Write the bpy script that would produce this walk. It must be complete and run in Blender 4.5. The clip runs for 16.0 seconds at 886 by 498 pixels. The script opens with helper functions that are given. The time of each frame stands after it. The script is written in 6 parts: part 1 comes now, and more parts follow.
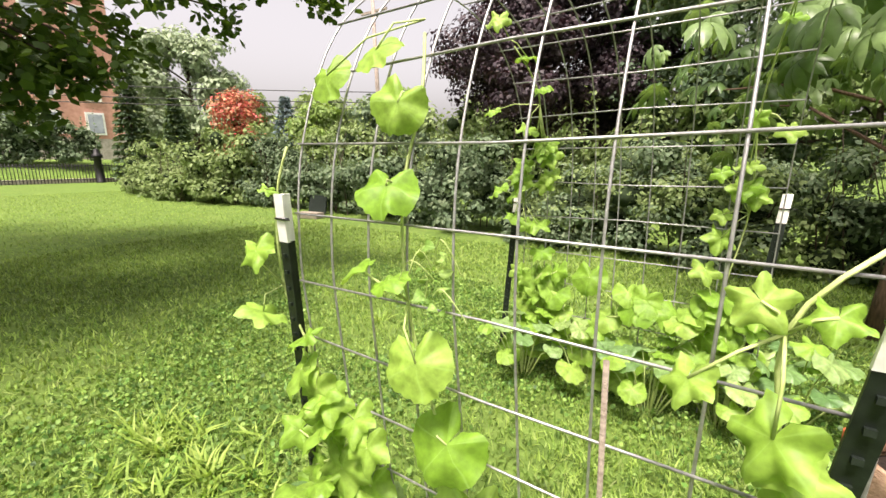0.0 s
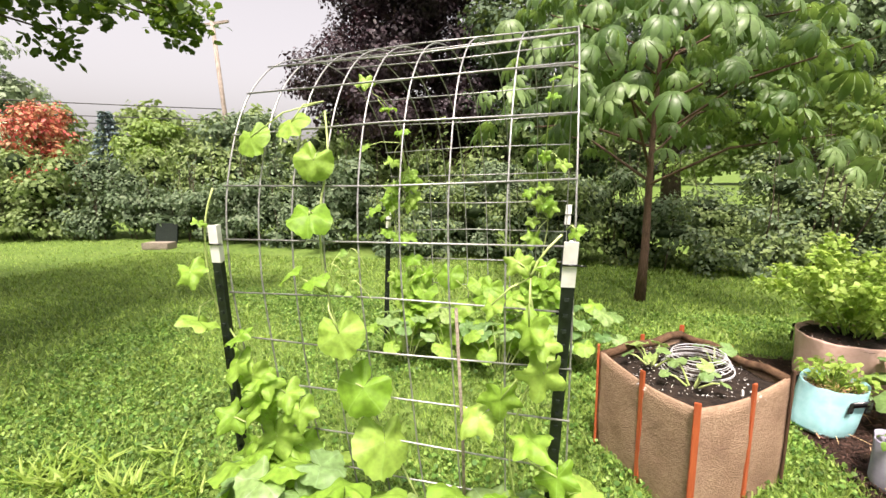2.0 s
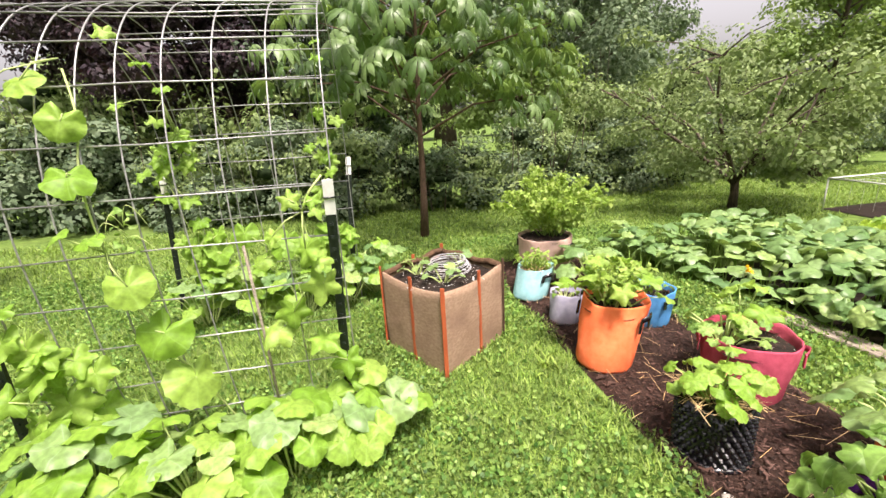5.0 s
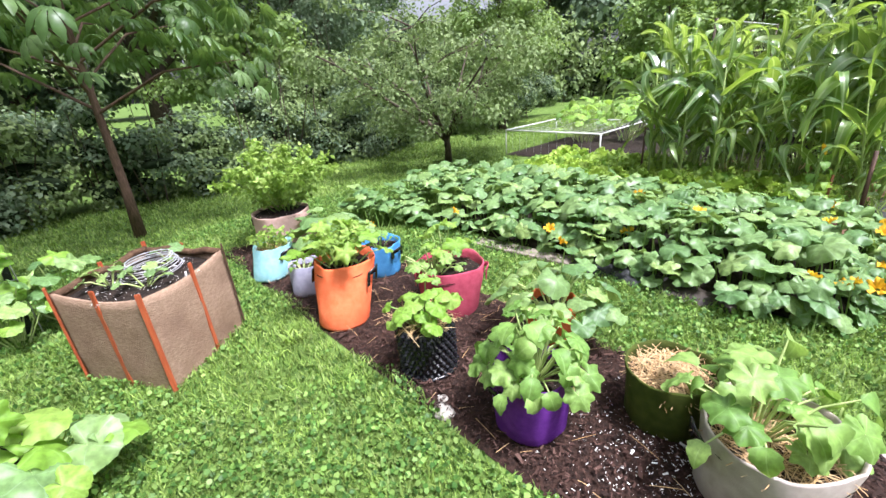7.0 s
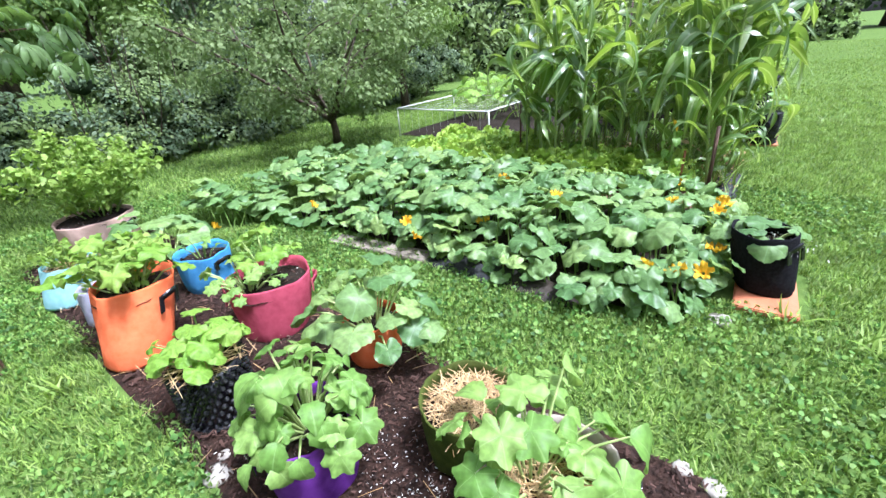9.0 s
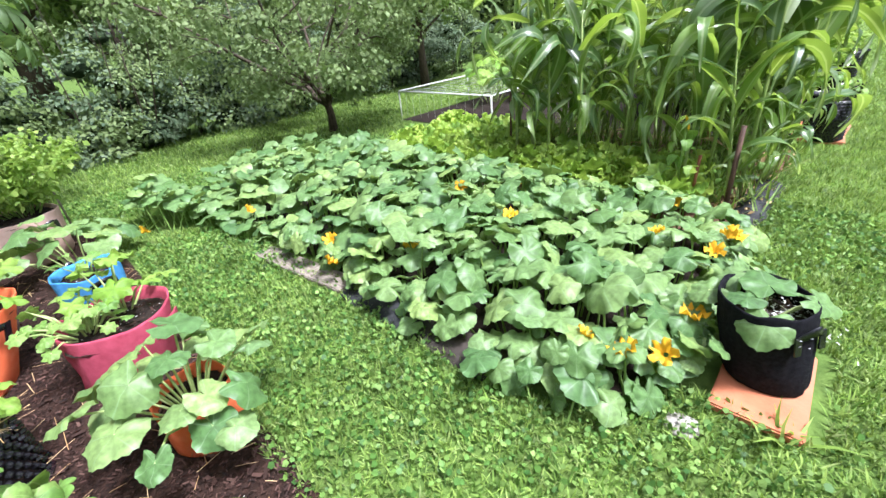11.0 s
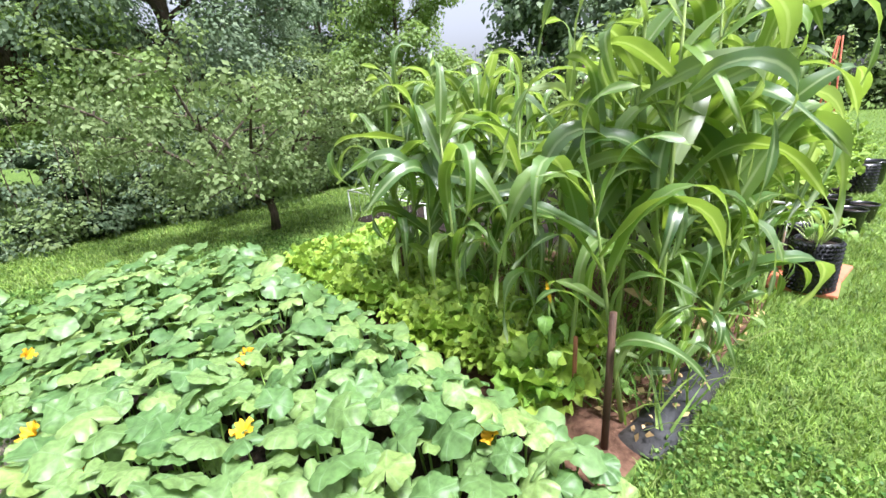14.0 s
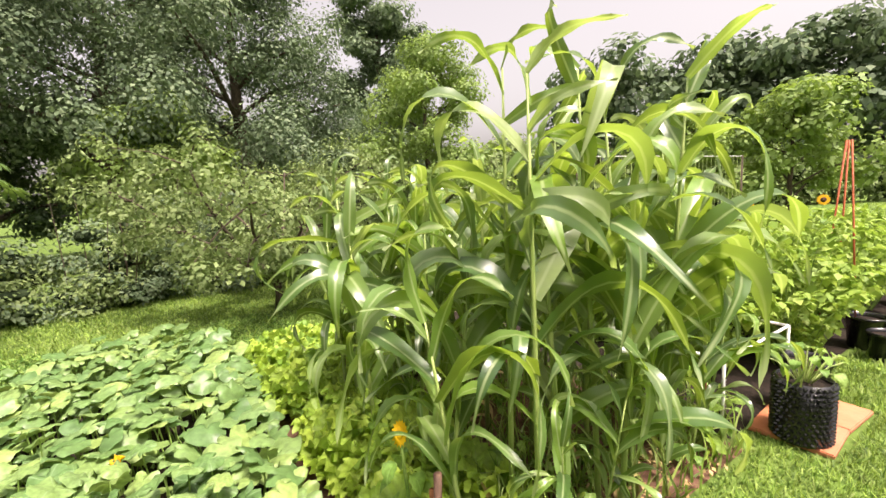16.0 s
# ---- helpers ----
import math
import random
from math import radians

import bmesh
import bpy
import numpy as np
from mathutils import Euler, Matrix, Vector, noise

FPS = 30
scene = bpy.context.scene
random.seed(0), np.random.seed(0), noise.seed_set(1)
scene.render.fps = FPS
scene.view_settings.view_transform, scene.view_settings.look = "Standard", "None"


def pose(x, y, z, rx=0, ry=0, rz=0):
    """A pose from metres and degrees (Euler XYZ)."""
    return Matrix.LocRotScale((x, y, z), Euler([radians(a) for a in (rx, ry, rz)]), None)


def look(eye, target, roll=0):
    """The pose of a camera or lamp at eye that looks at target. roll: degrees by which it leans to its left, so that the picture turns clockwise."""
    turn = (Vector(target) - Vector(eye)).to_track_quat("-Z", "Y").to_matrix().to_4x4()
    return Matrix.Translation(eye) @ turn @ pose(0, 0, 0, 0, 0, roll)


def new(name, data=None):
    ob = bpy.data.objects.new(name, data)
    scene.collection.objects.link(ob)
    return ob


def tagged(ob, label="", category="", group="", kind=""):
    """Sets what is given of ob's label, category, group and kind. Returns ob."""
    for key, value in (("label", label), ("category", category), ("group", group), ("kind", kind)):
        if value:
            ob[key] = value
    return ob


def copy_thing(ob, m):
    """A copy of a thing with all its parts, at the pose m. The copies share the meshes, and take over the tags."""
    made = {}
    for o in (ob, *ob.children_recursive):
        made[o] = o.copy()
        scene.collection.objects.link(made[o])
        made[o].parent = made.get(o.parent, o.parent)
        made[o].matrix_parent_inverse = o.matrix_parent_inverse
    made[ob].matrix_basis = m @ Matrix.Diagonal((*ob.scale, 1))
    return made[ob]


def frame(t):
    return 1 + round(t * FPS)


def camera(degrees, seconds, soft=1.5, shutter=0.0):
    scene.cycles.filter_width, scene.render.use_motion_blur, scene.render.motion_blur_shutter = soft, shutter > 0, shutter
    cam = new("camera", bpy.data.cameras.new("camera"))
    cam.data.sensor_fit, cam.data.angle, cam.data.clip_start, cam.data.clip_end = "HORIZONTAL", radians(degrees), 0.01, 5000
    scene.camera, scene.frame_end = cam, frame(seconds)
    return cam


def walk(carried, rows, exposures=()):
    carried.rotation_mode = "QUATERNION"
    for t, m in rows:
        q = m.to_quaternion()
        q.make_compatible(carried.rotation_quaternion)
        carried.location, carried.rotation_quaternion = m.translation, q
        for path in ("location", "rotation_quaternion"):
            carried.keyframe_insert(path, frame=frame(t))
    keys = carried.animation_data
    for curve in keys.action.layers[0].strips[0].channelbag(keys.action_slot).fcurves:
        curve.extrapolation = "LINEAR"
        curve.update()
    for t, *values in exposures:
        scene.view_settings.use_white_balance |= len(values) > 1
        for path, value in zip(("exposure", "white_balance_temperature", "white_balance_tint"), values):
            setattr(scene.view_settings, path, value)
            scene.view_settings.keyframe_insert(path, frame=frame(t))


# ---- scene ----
cam = camera(94.2, 16.0)
METRES, EYE, TILT, LEAN, TURN = 6.0, 1.47, 0.0, 0.0, 34.6
ROWS = [
    (0.0, 0.0, 0.0, 0.0, -0.03, -12.08, 0.15),
    (0.5, -0.0018, -0.0369, 0.0025, -5.8, -11.2, 0.28),
    (1.0, -0.0115, -0.0558, 0.0079, -10.67, -10.54, 0.79),
    (1.5, -0.0269, -0.0721, 0.0122, -14.77, -10.07, 1.2),
    (2.0, -0.0263, -0.0941, 0.0119, -18.75, -10.07, 1.47),
    (2.5, -0.0356, -0.1144, 0.0164, -21.84, -10.17, 1.79),
    (3.0, -0.0523, -0.121, 0.016, -25.37, -11.5, 2.05),
    (5.5, -0.0384, -0.188, 0.0062, -52.64, -18.06, 3.58),
    (6.0, -0.0363, -0.2021, 0.0051, -60.83, -19.21, 3.96),
    (6.5, -0.0303, -0.2144, 0.0033, -69.74, -20.85, 4.28),
    (7.0, -0.0189, -0.2214, 0.0003, -78.23, -22.73, 4.32),
    (7.5, -0.0072, -0.2301, -0.004, -84.62, -24.54, 4.19),
    (8.0, 0.0052, -0.2603, -0.0081, -88.07, -25.65, 4.09),
    (8.5, 0.021, -0.2932, -0.0054, -88.93, -26.32, 4.09),
    (9.0, 0.0566, -0.3208, -0.007, -87.98, -26.54, 4.18),
    (11.5, 0.2076, -0.4761, -0.0147, -80.05, -29.1, 5.11),
    (12.0, 0.2434, -0.5125, -0.0141, -78.84, -27.91, 5.1),
    (12.5, 0.2821, -0.5369, -0.0074, -76.87, -26.07, 5.03),
    (13.0, 0.306, -0.5698, -0.007, -74.97, -24.5, 5.2),
    (13.5, 0.3326, -0.6022, -0.0043, -74.74, -22.18, 4.8),
    (14.0, 0.3784, -0.6292, 0.0013, -75.61, -18.4, 4.33),
    (14.5, 0.401, -0.6609, 0.0081, -75.35, -15.42, 4.32),
    (15.0, 0.4106, -0.705, 0.0163, -73.88, -12.34, 4.31),
    (15.5, 0.4279, -0.737, 0.0202, -71.14, -9.46, 3.76),
    (16.0, 0.4489, -0.7651, 0.026, -67.11, -7.72, 3.24),
]
walk(cam, [(t, pose(0, 0, EYE, TILT, LEAN, TURN) @ pose(METRES * x, METRES * y, METRES * z, 90 + pitch, roll, yaw)) for t, x, y, z, yaw, pitch, roll in ROWS],
     exposures=[(0.0, 1.48, 7000, 20), (3.0, 1.47, 7000, 20), (5.5, 1.45, 6700, 23), (6.0, 1.46, 6500, 25), (6.5, 1.46, 6200, 24), (7.5, 1.44, 5400, 15), (8.5, 1.46, 5250, 12), (9.0, 1.42, 5350, 16), (12.0, 1.46, 5650, 18), (13.0, 1.5, 5700, 15), (14.5, 1.57, 6050, 18), (15.2, 1.57, 6900, 21), (16.0, 1.5, 7200, 22)])

# ---- world and light ----
world = bpy.data.worlds.new("overcast_sky")
scene.world = world
world.use_nodes = True
wt = world.node_tree
bg = wt.nodes["Background"]
sky = wt.nodes.new("ShaderNodeTexSky")
sky.sky_type = "NISHITA"
sky.sun_disc = False
sky.sun_elevation = radians(66)
sky.sun_rotation = radians(167)
sky.dust_density = 6.0
sky.air_density = 1.2
sky.ozone_density = 1.0
pale = wt.nodes.new("ShaderNodeHueSaturation")
pale.inputs["Saturation"].default_value = 0.22
wt.links.new(sky.outputs[0], pale.inputs["Color"])
wt.links.new(pale.outputs[0], bg.inputs["Color"])
bg.inputs["Strength"].default_value = 0.1
sun_data = bpy.data.lights.new("sun", "SUN")
sun_data.energy, sun_data.angle, sun_data.color = 3.1, radians(12), (1.0, 0.96, 0.88)
sun_lamp = new("sun", sun_data)
sun_lamp.matrix_world = look((0.8, -3.4, 8.0), (0, 0, 0))

# ---- materials ----
rng = np.random.default_rng(7)


def shader(name, rough=0.6, metal=0.0, spec=0.5):
    m = bpy.data.materials.new(name)
    m.use_nodes = True
    b = m.node_tree.nodes["Principled BSDF"]
    b.inputs["Roughness"].default_value = rough
    b.inputs["Metallic"].default_value = metal
    b.inputs["Specular IOR Level"].default_value = spec
    return m, m.node_tree, b


def ramp(nt, source, stops):
    r = nt.nodes.new("ShaderNodeValToRGB")
    while len(r.color_ramp.elements) < len(stops):
        r.color_ramp.elements.new(0.5)
    for e, (p, c) in zip(r.color_ramp.elements, stops):
        e.position, e.color = p, (*c, 1)
    nt.links.new(source, r.inputs[0])
    return r.outputs[0]


def noise_fac(nt, scale, detail=4.0, coord="Object", stretch=None):
    tc = nt.nodes.new("ShaderNodeTexCoord")
    n = nt.nodes.new("ShaderNodeTexNoise")
    n.inputs["Scale"].default_value = scale
    n.inputs["Detail"].default_value = detail
    if stretch:
        mp = nt.nodes.new("ShaderNodeMapping")
        mp.inputs["Scale"].default_value = stretch
        nt.links.new(tc.outputs[coord], mp.inputs["Vector"])
        nt.links.new(mp.outputs[0], n.inputs["Vector"])
    else:
        nt.links.new(tc.outputs[coord], n.inputs["Vector"])
    return n.outputs["Fac"]


def blend(nt, a, b, fac, mode="MIX"):
    m = nt.nodes.new("ShaderNodeMix")
    m.data_type, m.blend_type = "RGBA", mode
    for sock, v in ((m.inputs[6], a), (m.inputs[7], b)):
        if isinstance(v, tuple):
            sock.default_value = (*v, 1)
        else:
            nt.links.new(v, sock)
    if isinstance(fac, float):
        m.inputs[0].default_value = fac
    else:
        nt.links.new(fac, m.inputs[0])
    return m.outputs[2]


def bump(nt, b, fac, strength, dist=0.01):
    n = nt.nodes.new("ShaderNodeBump")
    n.inputs["Strength"].default_value = strength
    n.inputs["Distance"].default_value = dist
    nt.links.new(fac, n.inputs["Height"])
    nt.links.new(n.outputs[0], b.inputs["Normal"])


def surface(name, c1, c2, scale, rough=0.7, metal=0.0, bumpy=0.3, bump_scale=None, stretch=None, dirt=None, spec=0.4, coord="Object"):
    """Two colours mingled by noise, with fine relief and larger stains."""
    m, nt, b = shader(name, rough, metal, spec)
    f = noise_fac(nt, scale, 6.0, coord, stretch)
    col = ramp(nt, f, [(0.3, c1), (0.7, c2)])
    if dirt:
        g = noise_fac(nt, scale * 0.13, 3.0, coord)
        g2 = ramp(nt, g, [(0.45, (0, 0, 0)), (0.72, (0.8, 0.8, 0.8))])
        col = blend(nt, col, dirt, g2)
    nt.links.new(col, b.inputs["Base Color"])
    if bumpy:
        bump(nt, b, noise_fac(nt, bump_scale or scale * 3, 5.0, coord, stretch), bumpy, 0.01)
    return m


def veins(nt, count):
    """Pale ribs that fan out from the stalk's end, in the leaf's own plane."""
    tc = nt.nodes.new("ShaderNodeTexCoord")
    sp = nt.nodes.new("ShaderNodeSeparateXYZ")
    nt.links.new(tc.outputs["Object"], sp.inputs[0])
    prev = None
    for op, v in (("ARCTAN2", None), ("MULTIPLY", count / 2), ("SINE", None), ("ABSOLUTE", None)):
        m = nt.nodes.new("ShaderNodeMath")
        m.operation = op
        if prev is None:
            nt.links.new(sp.outputs["X"], m.inputs[0])
            nt.links.new(sp.outputs["Y"], m.inputs[1])
        else:
            nt.links.new(prev, m.inputs[0])
            if v:
                m.inputs[1].default_value = v
        prev = m.outputs[0]
    return ramp(nt, prev, [(0.02, (0.4, 0.4, 0.4)), (0.14, (0, 0, 0))])


def foliage(name, stops, trans=0.35, rough=0.5, single=False, mottle=0.0, mottle_scale=30.0, glow=(0.35, 0.5, 0.05), spec=0.4, ribs=0, midrib=0.0):
    """Leaf material: each leaf its own tone, light passing through it."""
    m, nt, b = shader(name, rough, 0.0, spec)
    if single:
        src = nt.nodes.new("ShaderNodeObjectInfo").outputs["Random"]
    else:
        src = nt.nodes.new("ShaderNodeNewGeometry").outputs["Random Per Island"]
    k = len(stops)
    col = ramp(nt, src, [(i / (k - 1), c) for i, c in enumerate(stops)])
    if mottle:
        f = noise_fac(nt, mottle_scale, 5.0)
        g = ramp(nt, f, [(0.35, (0.6, 0.6, 0.6)), (0.65, (1.35, 1.35, 1.3))])
        col = blend(nt, col, g, mottle, "MULTIPLY")
        bump(nt, b, f, 0.25, 0.006)
    if ribs:
        col = blend(nt, col, tuple(min(0.7, 1.25 * v + 0.1) for v in stops[-1]), veins(nt, ribs))
    if midrib:
        sp = nt.nodes.new("ShaderNodeSeparateXYZ")
        nt.links.new(nt.nodes.new("ShaderNodeTexCoord").outputs["Object"], sp.inputs[0])
        ab = nt.nodes.new("ShaderNodeMath")
        ab.operation = "ABSOLUTE"
        nt.links.new(sp.outputs["X"], ab.inputs[0])
        col = blend(nt, col, (0.42, 0.5, 0.26), ramp(nt, ab.outputs[0], [(midrib * 0.5, (0.8, 0.8, 0.8)), (midrib, (0, 0, 0))]))
    nt.links.new(col, b.inputs["Base Color"])
    t = nt.nodes.new("ShaderNodeBsdfTranslucent")
    tc = blend(nt, col, glow, 0.45)
    nt.links.new(tc, t.inputs["Color"])
    mix = nt.nodes.new("ShaderNodeMixShader")
    mix.inputs[0].default_value = trans
    nt.links.new(b.outputs[0], mix.inputs[1])
    nt.links.new(t.outputs[0], mix.inputs[2])
    nt.links.new(mix.outputs[0], nt.nodes["Material Output"].inputs["Surface"])
    return m


M_lawn = surface("lawn_turf", (0.045, 0.082, 0.017), (0.135, 0.215, 0.046), 9.0, 0.9, bumpy=0.6, bump_scale=60, dirt=(0.12, 0.175, 0.042), spec=0.1)
M_blade = foliage("grass_blade", [(0.045, 0.10, 0.018), (0.11, 0.20, 0.036), (0.20, 0.31, 0.06), (0.28, 0.385, 0.09), (0.14, 0.24, 0.042), (0.30, 0.37, 0.13)], 0.3, 0.5, spec=0.25, mottle=0.85, mottle_scale=6)
M_clover = foliage("clover_leaf", [(0.03, 0.085, 0.018), (0.08, 0.18, 0.036), (0.16, 0.28, 0.06), (0.25, 0.38, 0.10)], 0.25, 0.5, spec=0.25, mottle=0.85, mottle_scale=5)
M_mulch = surface("bark_mulch", (0.012, 0.007, 0.005), (0.045, 0.023, 0.016), 40, 0.9, bumpy=0.9, bump_scale=90, spec=0.2)
M_soil = surface("garden_soil", (0.010, 0.008, 0.007), (0.034, 0.024, 0.018), 30, 0.95, bumpy=0.9, bump_scale=70, spec=0.15)
M_redsoil = surface("clay_soil", (0.08, 0.042, 0.027), (0.19, 0.105, 0.07), 26, 0.95, bumpy=0.8, bump_scale=60, spec=0.15)


def chip_mat(name, stops, rough=0.85):
    m, nt, b = shader(name, rough, 0, 0.25)
    src = nt.nodes.new("ShaderNodeNewGeometry").outputs["Random Per Island"]
    k = len(stops)
    nt.links.new(ramp(nt, src, [(i / (k - 1), c) for i, c in enumerate(stops)]), b.inputs["Base Color"])
    return m


M_chip = chip_mat("mulch_chip", [(0.014, 0.008, 0.006), (0.035, 0.018, 0.013), (0.06, 0.030, 0.022), (0.11, 0.062, 0.048)])
M_straw = chip_mat("straw", [(0.30, 0.18, 0.075), (0.50, 0.33, 0.15), (0.64, 0.46, 0.25), (0.22, 0.13, 0.06)], 0.6)
M_perlite = chip_mat("perlite", [(0.6, 0.58, 0.55), (0.85, 0.84, 0.8)])
M_wire = surface("galvanised_wire", (0.27, 0.27, 0.27), (0.42, 0.42, 0.42), 60, 0.45, 0.6, 0.1, spec=0.5)
M_post = surface("post_green_black", (0.006, 0.010, 0.008), (0.018, 0.026, 0.02), 30, 0.45, 0.1, 0.15)
M_white = surface("white_paint", (0.70, 0.70, 0.68), (0.84, 0.84, 0.82), 25, 0.5, 0, 0.1, dirt=(0.55, 0.54, 0.5))
M_pvc = surface("pvc_pipe", (0.72, 0.72, 0.7), (0.83, 0.83, 0.82), 20, 0.35, 0, 0.05)
M_black = surface("black_plastic", (0.005, 0.005, 0.006), (0.014, 0.014, 0.016), 30, 0.2, 0, 0.1, spec=0.7)
M_felt = surface("black_felt", (0.006, 0.006, 0.008), (0.016, 0.016, 0.019), 60, 0.95, 0, 0.5, bump_scale=300, spec=0.1)
M_cane = surface("rust_cane", (0.20, 0.07, 0.032), (0.34, 0.13, 0.06), 14, 0.7, 0, 0.3, stretch=(6, 6, 0.6))
M_bark = surface("bark", (0.035, 0.026, 0.018), (0.11, 0.08, 0.055), 14, 0.9, 0, 0.8, stretch=(4, 4, 0.7))
M_bark_red = surface("young_bark", (0.06, 0.034, 0.022), (0.15, 0.09, 0.06), 18, 0.85, 0, 0.6, stretch=(4, 4, 0.7))
M_stem = surface("green_stem", (0.12, 0.22, 0.04), (0.26, 0.38, 0.09), 20, 0.55, 0, 0.2)
M_stem_pale = surface("pale_stem", (0.28, 0.38, 0.11), (0.5, 0.58, 0.24), 20, 0.55, 0, 0.2)
# Near-black green that stands in for the shade deep inside the hedges.
M_hedge_shade = surface("hedge_shade", (0.012, 0.02, 0.010), (0.04, 0.06, 0.028), 8, 0.95, 0, 0.8, bump_scale=16, spec=0.05)


def fabric(name, c, c2=None, dirt=None):
    c2 = c2 or tuple(min(1, v * 1.25) for v in c)
    return surface(name, c, c2, 25, 0.92, 0, 0.45, bump_scale=420, dirt=dirt, spec=0.15)


M_orange = fabric("orange_felt", (0.88, 0.17, 0.06), (0.94, 0.24, 0.10), (0.70, 0.12, 0.04))
M_teal = fabric("teal_felt", (0.22, 0.44, 0.46), (0.31, 0.53, 0.55), (0.18, 0.36, 0.38))
M_blue = fabric("blue_felt", (0.07, 0.27, 0.58), (0.10, 0.34, 0.66))
M_maroon = fabric("maroon_felt", (0.36, 0.05, 0.085), (0.50, 0.09, 0.14), (0.25, 0.04, 0.06))
M_purple = fabric("purple_felt", (0.12, 0.025, 0.24), (0.17, 0.04, 0.32))
M_greyfelt = fabric("grey_felt", (0.30, 0.29, 0.38), (0.40, 0.39, 0.48), (0.22, 0.2, 0.24))
M_pink = fabric("pink_beige_felt", (0.55, 0.36, 0.30), (0.66, 0.46, 0.40), (0.40, 0.26, 0.2))
M_tan = fabric("pale_tan_felt", (0.44, 0.37, 0.32), (0.56, 0.49, 0.44), (0.31, 0.25, 0.21))
M_olive = fabric("olive_felt", (0.055, 0.075, 0.014), (0.09, 0.11, 0.02), (0.03, 0.04, 0.01))
M_burlap = surface("burlap", (0.26, 0.172, 0.115), (0.37, 0.258, 0.178), 35, 0.95, 0, 0.8, bump_scale=90, stretch=(1, 1, 2.2), dirt=(0.2, 0.125, 0.085), spec=0.1)
M_burlap_dark = surface("burlap_rolled", (0.07, 0.04, 0.025), (0.14, 0.085, 0.05), 35, 0.95, 0, 0.7, bump_scale=300, spec=0.1)
M_slat = surface("orange_wood", (0.27, 0.055, 0.02), (0.47, 0.115, 0.038), 12, 0.6, 0, 0.3, stretch=(6, 6, 0.6))
M_slat_brown = surface("brown_wood", (0.05, 0.025, 0.015), (0.12, 0.065, 0.04), 12, 0.7, 0, 0.4, stretch=(6, 6, 0.6))
M_terracotta = surface("terracotta_tile", (0.40, 0.125, 0.055), (0.54, 0.19, 0.09), 10, 0.8, 0, 0.3, dirt=(0.4, 0.2, 0.12))
M_stone = surface("pale_stone", (0.26, 0.235, 0.20), (0.44, 0.41, 0.37), 14, 0.85, 0, 0.6, dirt=(0.2, 0.18, 0.14))
M_board = surface("weathered_board", (0.16, 0.13, 0.10), (0.30, 0.26, 0.21), 12, 0.85, 0, 0.5, stretch=(1, 8, 8))
M_liner = surface("black_liner", (0.012, 0.012, 0.014), (0.04, 0.042, 0.045), 8, 0.62, 0, 0.9, bump_scale=22, dirt=(0.07, 0.05, 0.035), spec=0.3)
M_petal = foliage("yellow_petal", [(0.80, 0.42, 0.01), (0.85, 0.52, 0.02)], 0.3, 0.6, single=True, glow=(0.9, 0.6, 0.02))
M_flower_eye = surface("flower_eye", (0.05, 0.022, 0.01), (0.10, 0.045, 0.02), 60, 0.9)
SQUASH_TONES = [(0.08, 0.165, 0.055), (0.135, 0.24, 0.08), (0.19, 0.295, 0.10), (0.095, 0.19, 0.06), (0.255, 0.36, 0.11), (0.155, 0.26, 0.10)]
M_squash = foliage("squash_leaf", SQUASH_TONES, 0.26, 0.42, single=True, mottle=0.7, mottle_scale=4, spec=0.35, ribs=5)
M_squash_far = foliage("squash_leaf_far", SQUASH_TONES, 0.26, 0.42, mottle=0.6, mottle_scale=30, spec=0.45)
M_vine = foliage("vine_leaf", [(0.18, 0.35, 0.035), (0.25, 0.43, 0.06), (0.31, 0.47, 0.09), (0.21, 0.39, 0.045)], 0.45, 0.5, single=True, mottle=0.6, mottle_scale=4, ribs=5)
M_bean = foliage("bean_leaf", [(0.13, 0.26, 0.05), (0.20, 0.35, 0.075), (0.28, 0.42, 0.11)], 0.38, 0.5, single=True, mottle=0.6, mottle_scale=4, ribs=5)
M_tomato = foliage("tomato_leaf", [(0.17, 0.29, 0.04), (0.26, 0.39, 0.07), (0.35, 0.46, 0.11)], 0.4, 0.55, single=False)
M_lettuce = foliage("lettuce_leaf", [(0.20, 0.34, 0.05), (0.44, 0.58, 0.10), (0.34, 0.50, 0.07), (0.15, 0.29, 0.045), (0.40, 0.54, 0.08)], 0.42, 0.5, single=True, mottle=0.5, mottle_scale=5)
M_corn = foliage("corn_leaf", [(0.035, 0.085, 0.028), (0.10, 0.19, 0.055), (0.25, 0.37, 0.11), (0.055, 0.125, 0.035), (0.21, 0.36, 0.06), (0.085, 0.16, 0.07), (0.32, 0.41, 0.17)], 0.45, 0.33, single=True, mottle=0.3, mottle_scale=8, spec=0.85, glow=(0.5, 0.68, 0.03), midrib=0.006)
M_corn_stalk = surface("corn_stalk", (0.19, 0.28, 0.07), (0.36, 0.44, 0.15), 12, 0.5, 0, 0.3, stretch=(5, 5, 0.6))
M_dry = surface("dry_leaf", (0.36, 0.24, 0.10), (0.55, 0.40, 0.2), 14, 0.8, 0, 0.4)
M_buckeye = foliage("buckeye_leaf", [(0.06, 0.12, 0.035), (0.115, 0.2, 0.065), (0.21, 0.31, 0.125)], 0.42, 0.4, single=True, mottle=0.5, mottle_scale=5, glow=(0.3, 0.46, 0.06), spec=0.45)
M_hedge = foliage("hedge_leaf", [(0.072, 0.115, 0.064), (0.105, 0.158, 0.088), (0.145, 0.20, 0.112), (0.195, 0.25, 0.152), (0.085, 0.138, 0.074)], 0.26, 0.6, glow=(0.2, 0.3, 0.06), spec=0.2)
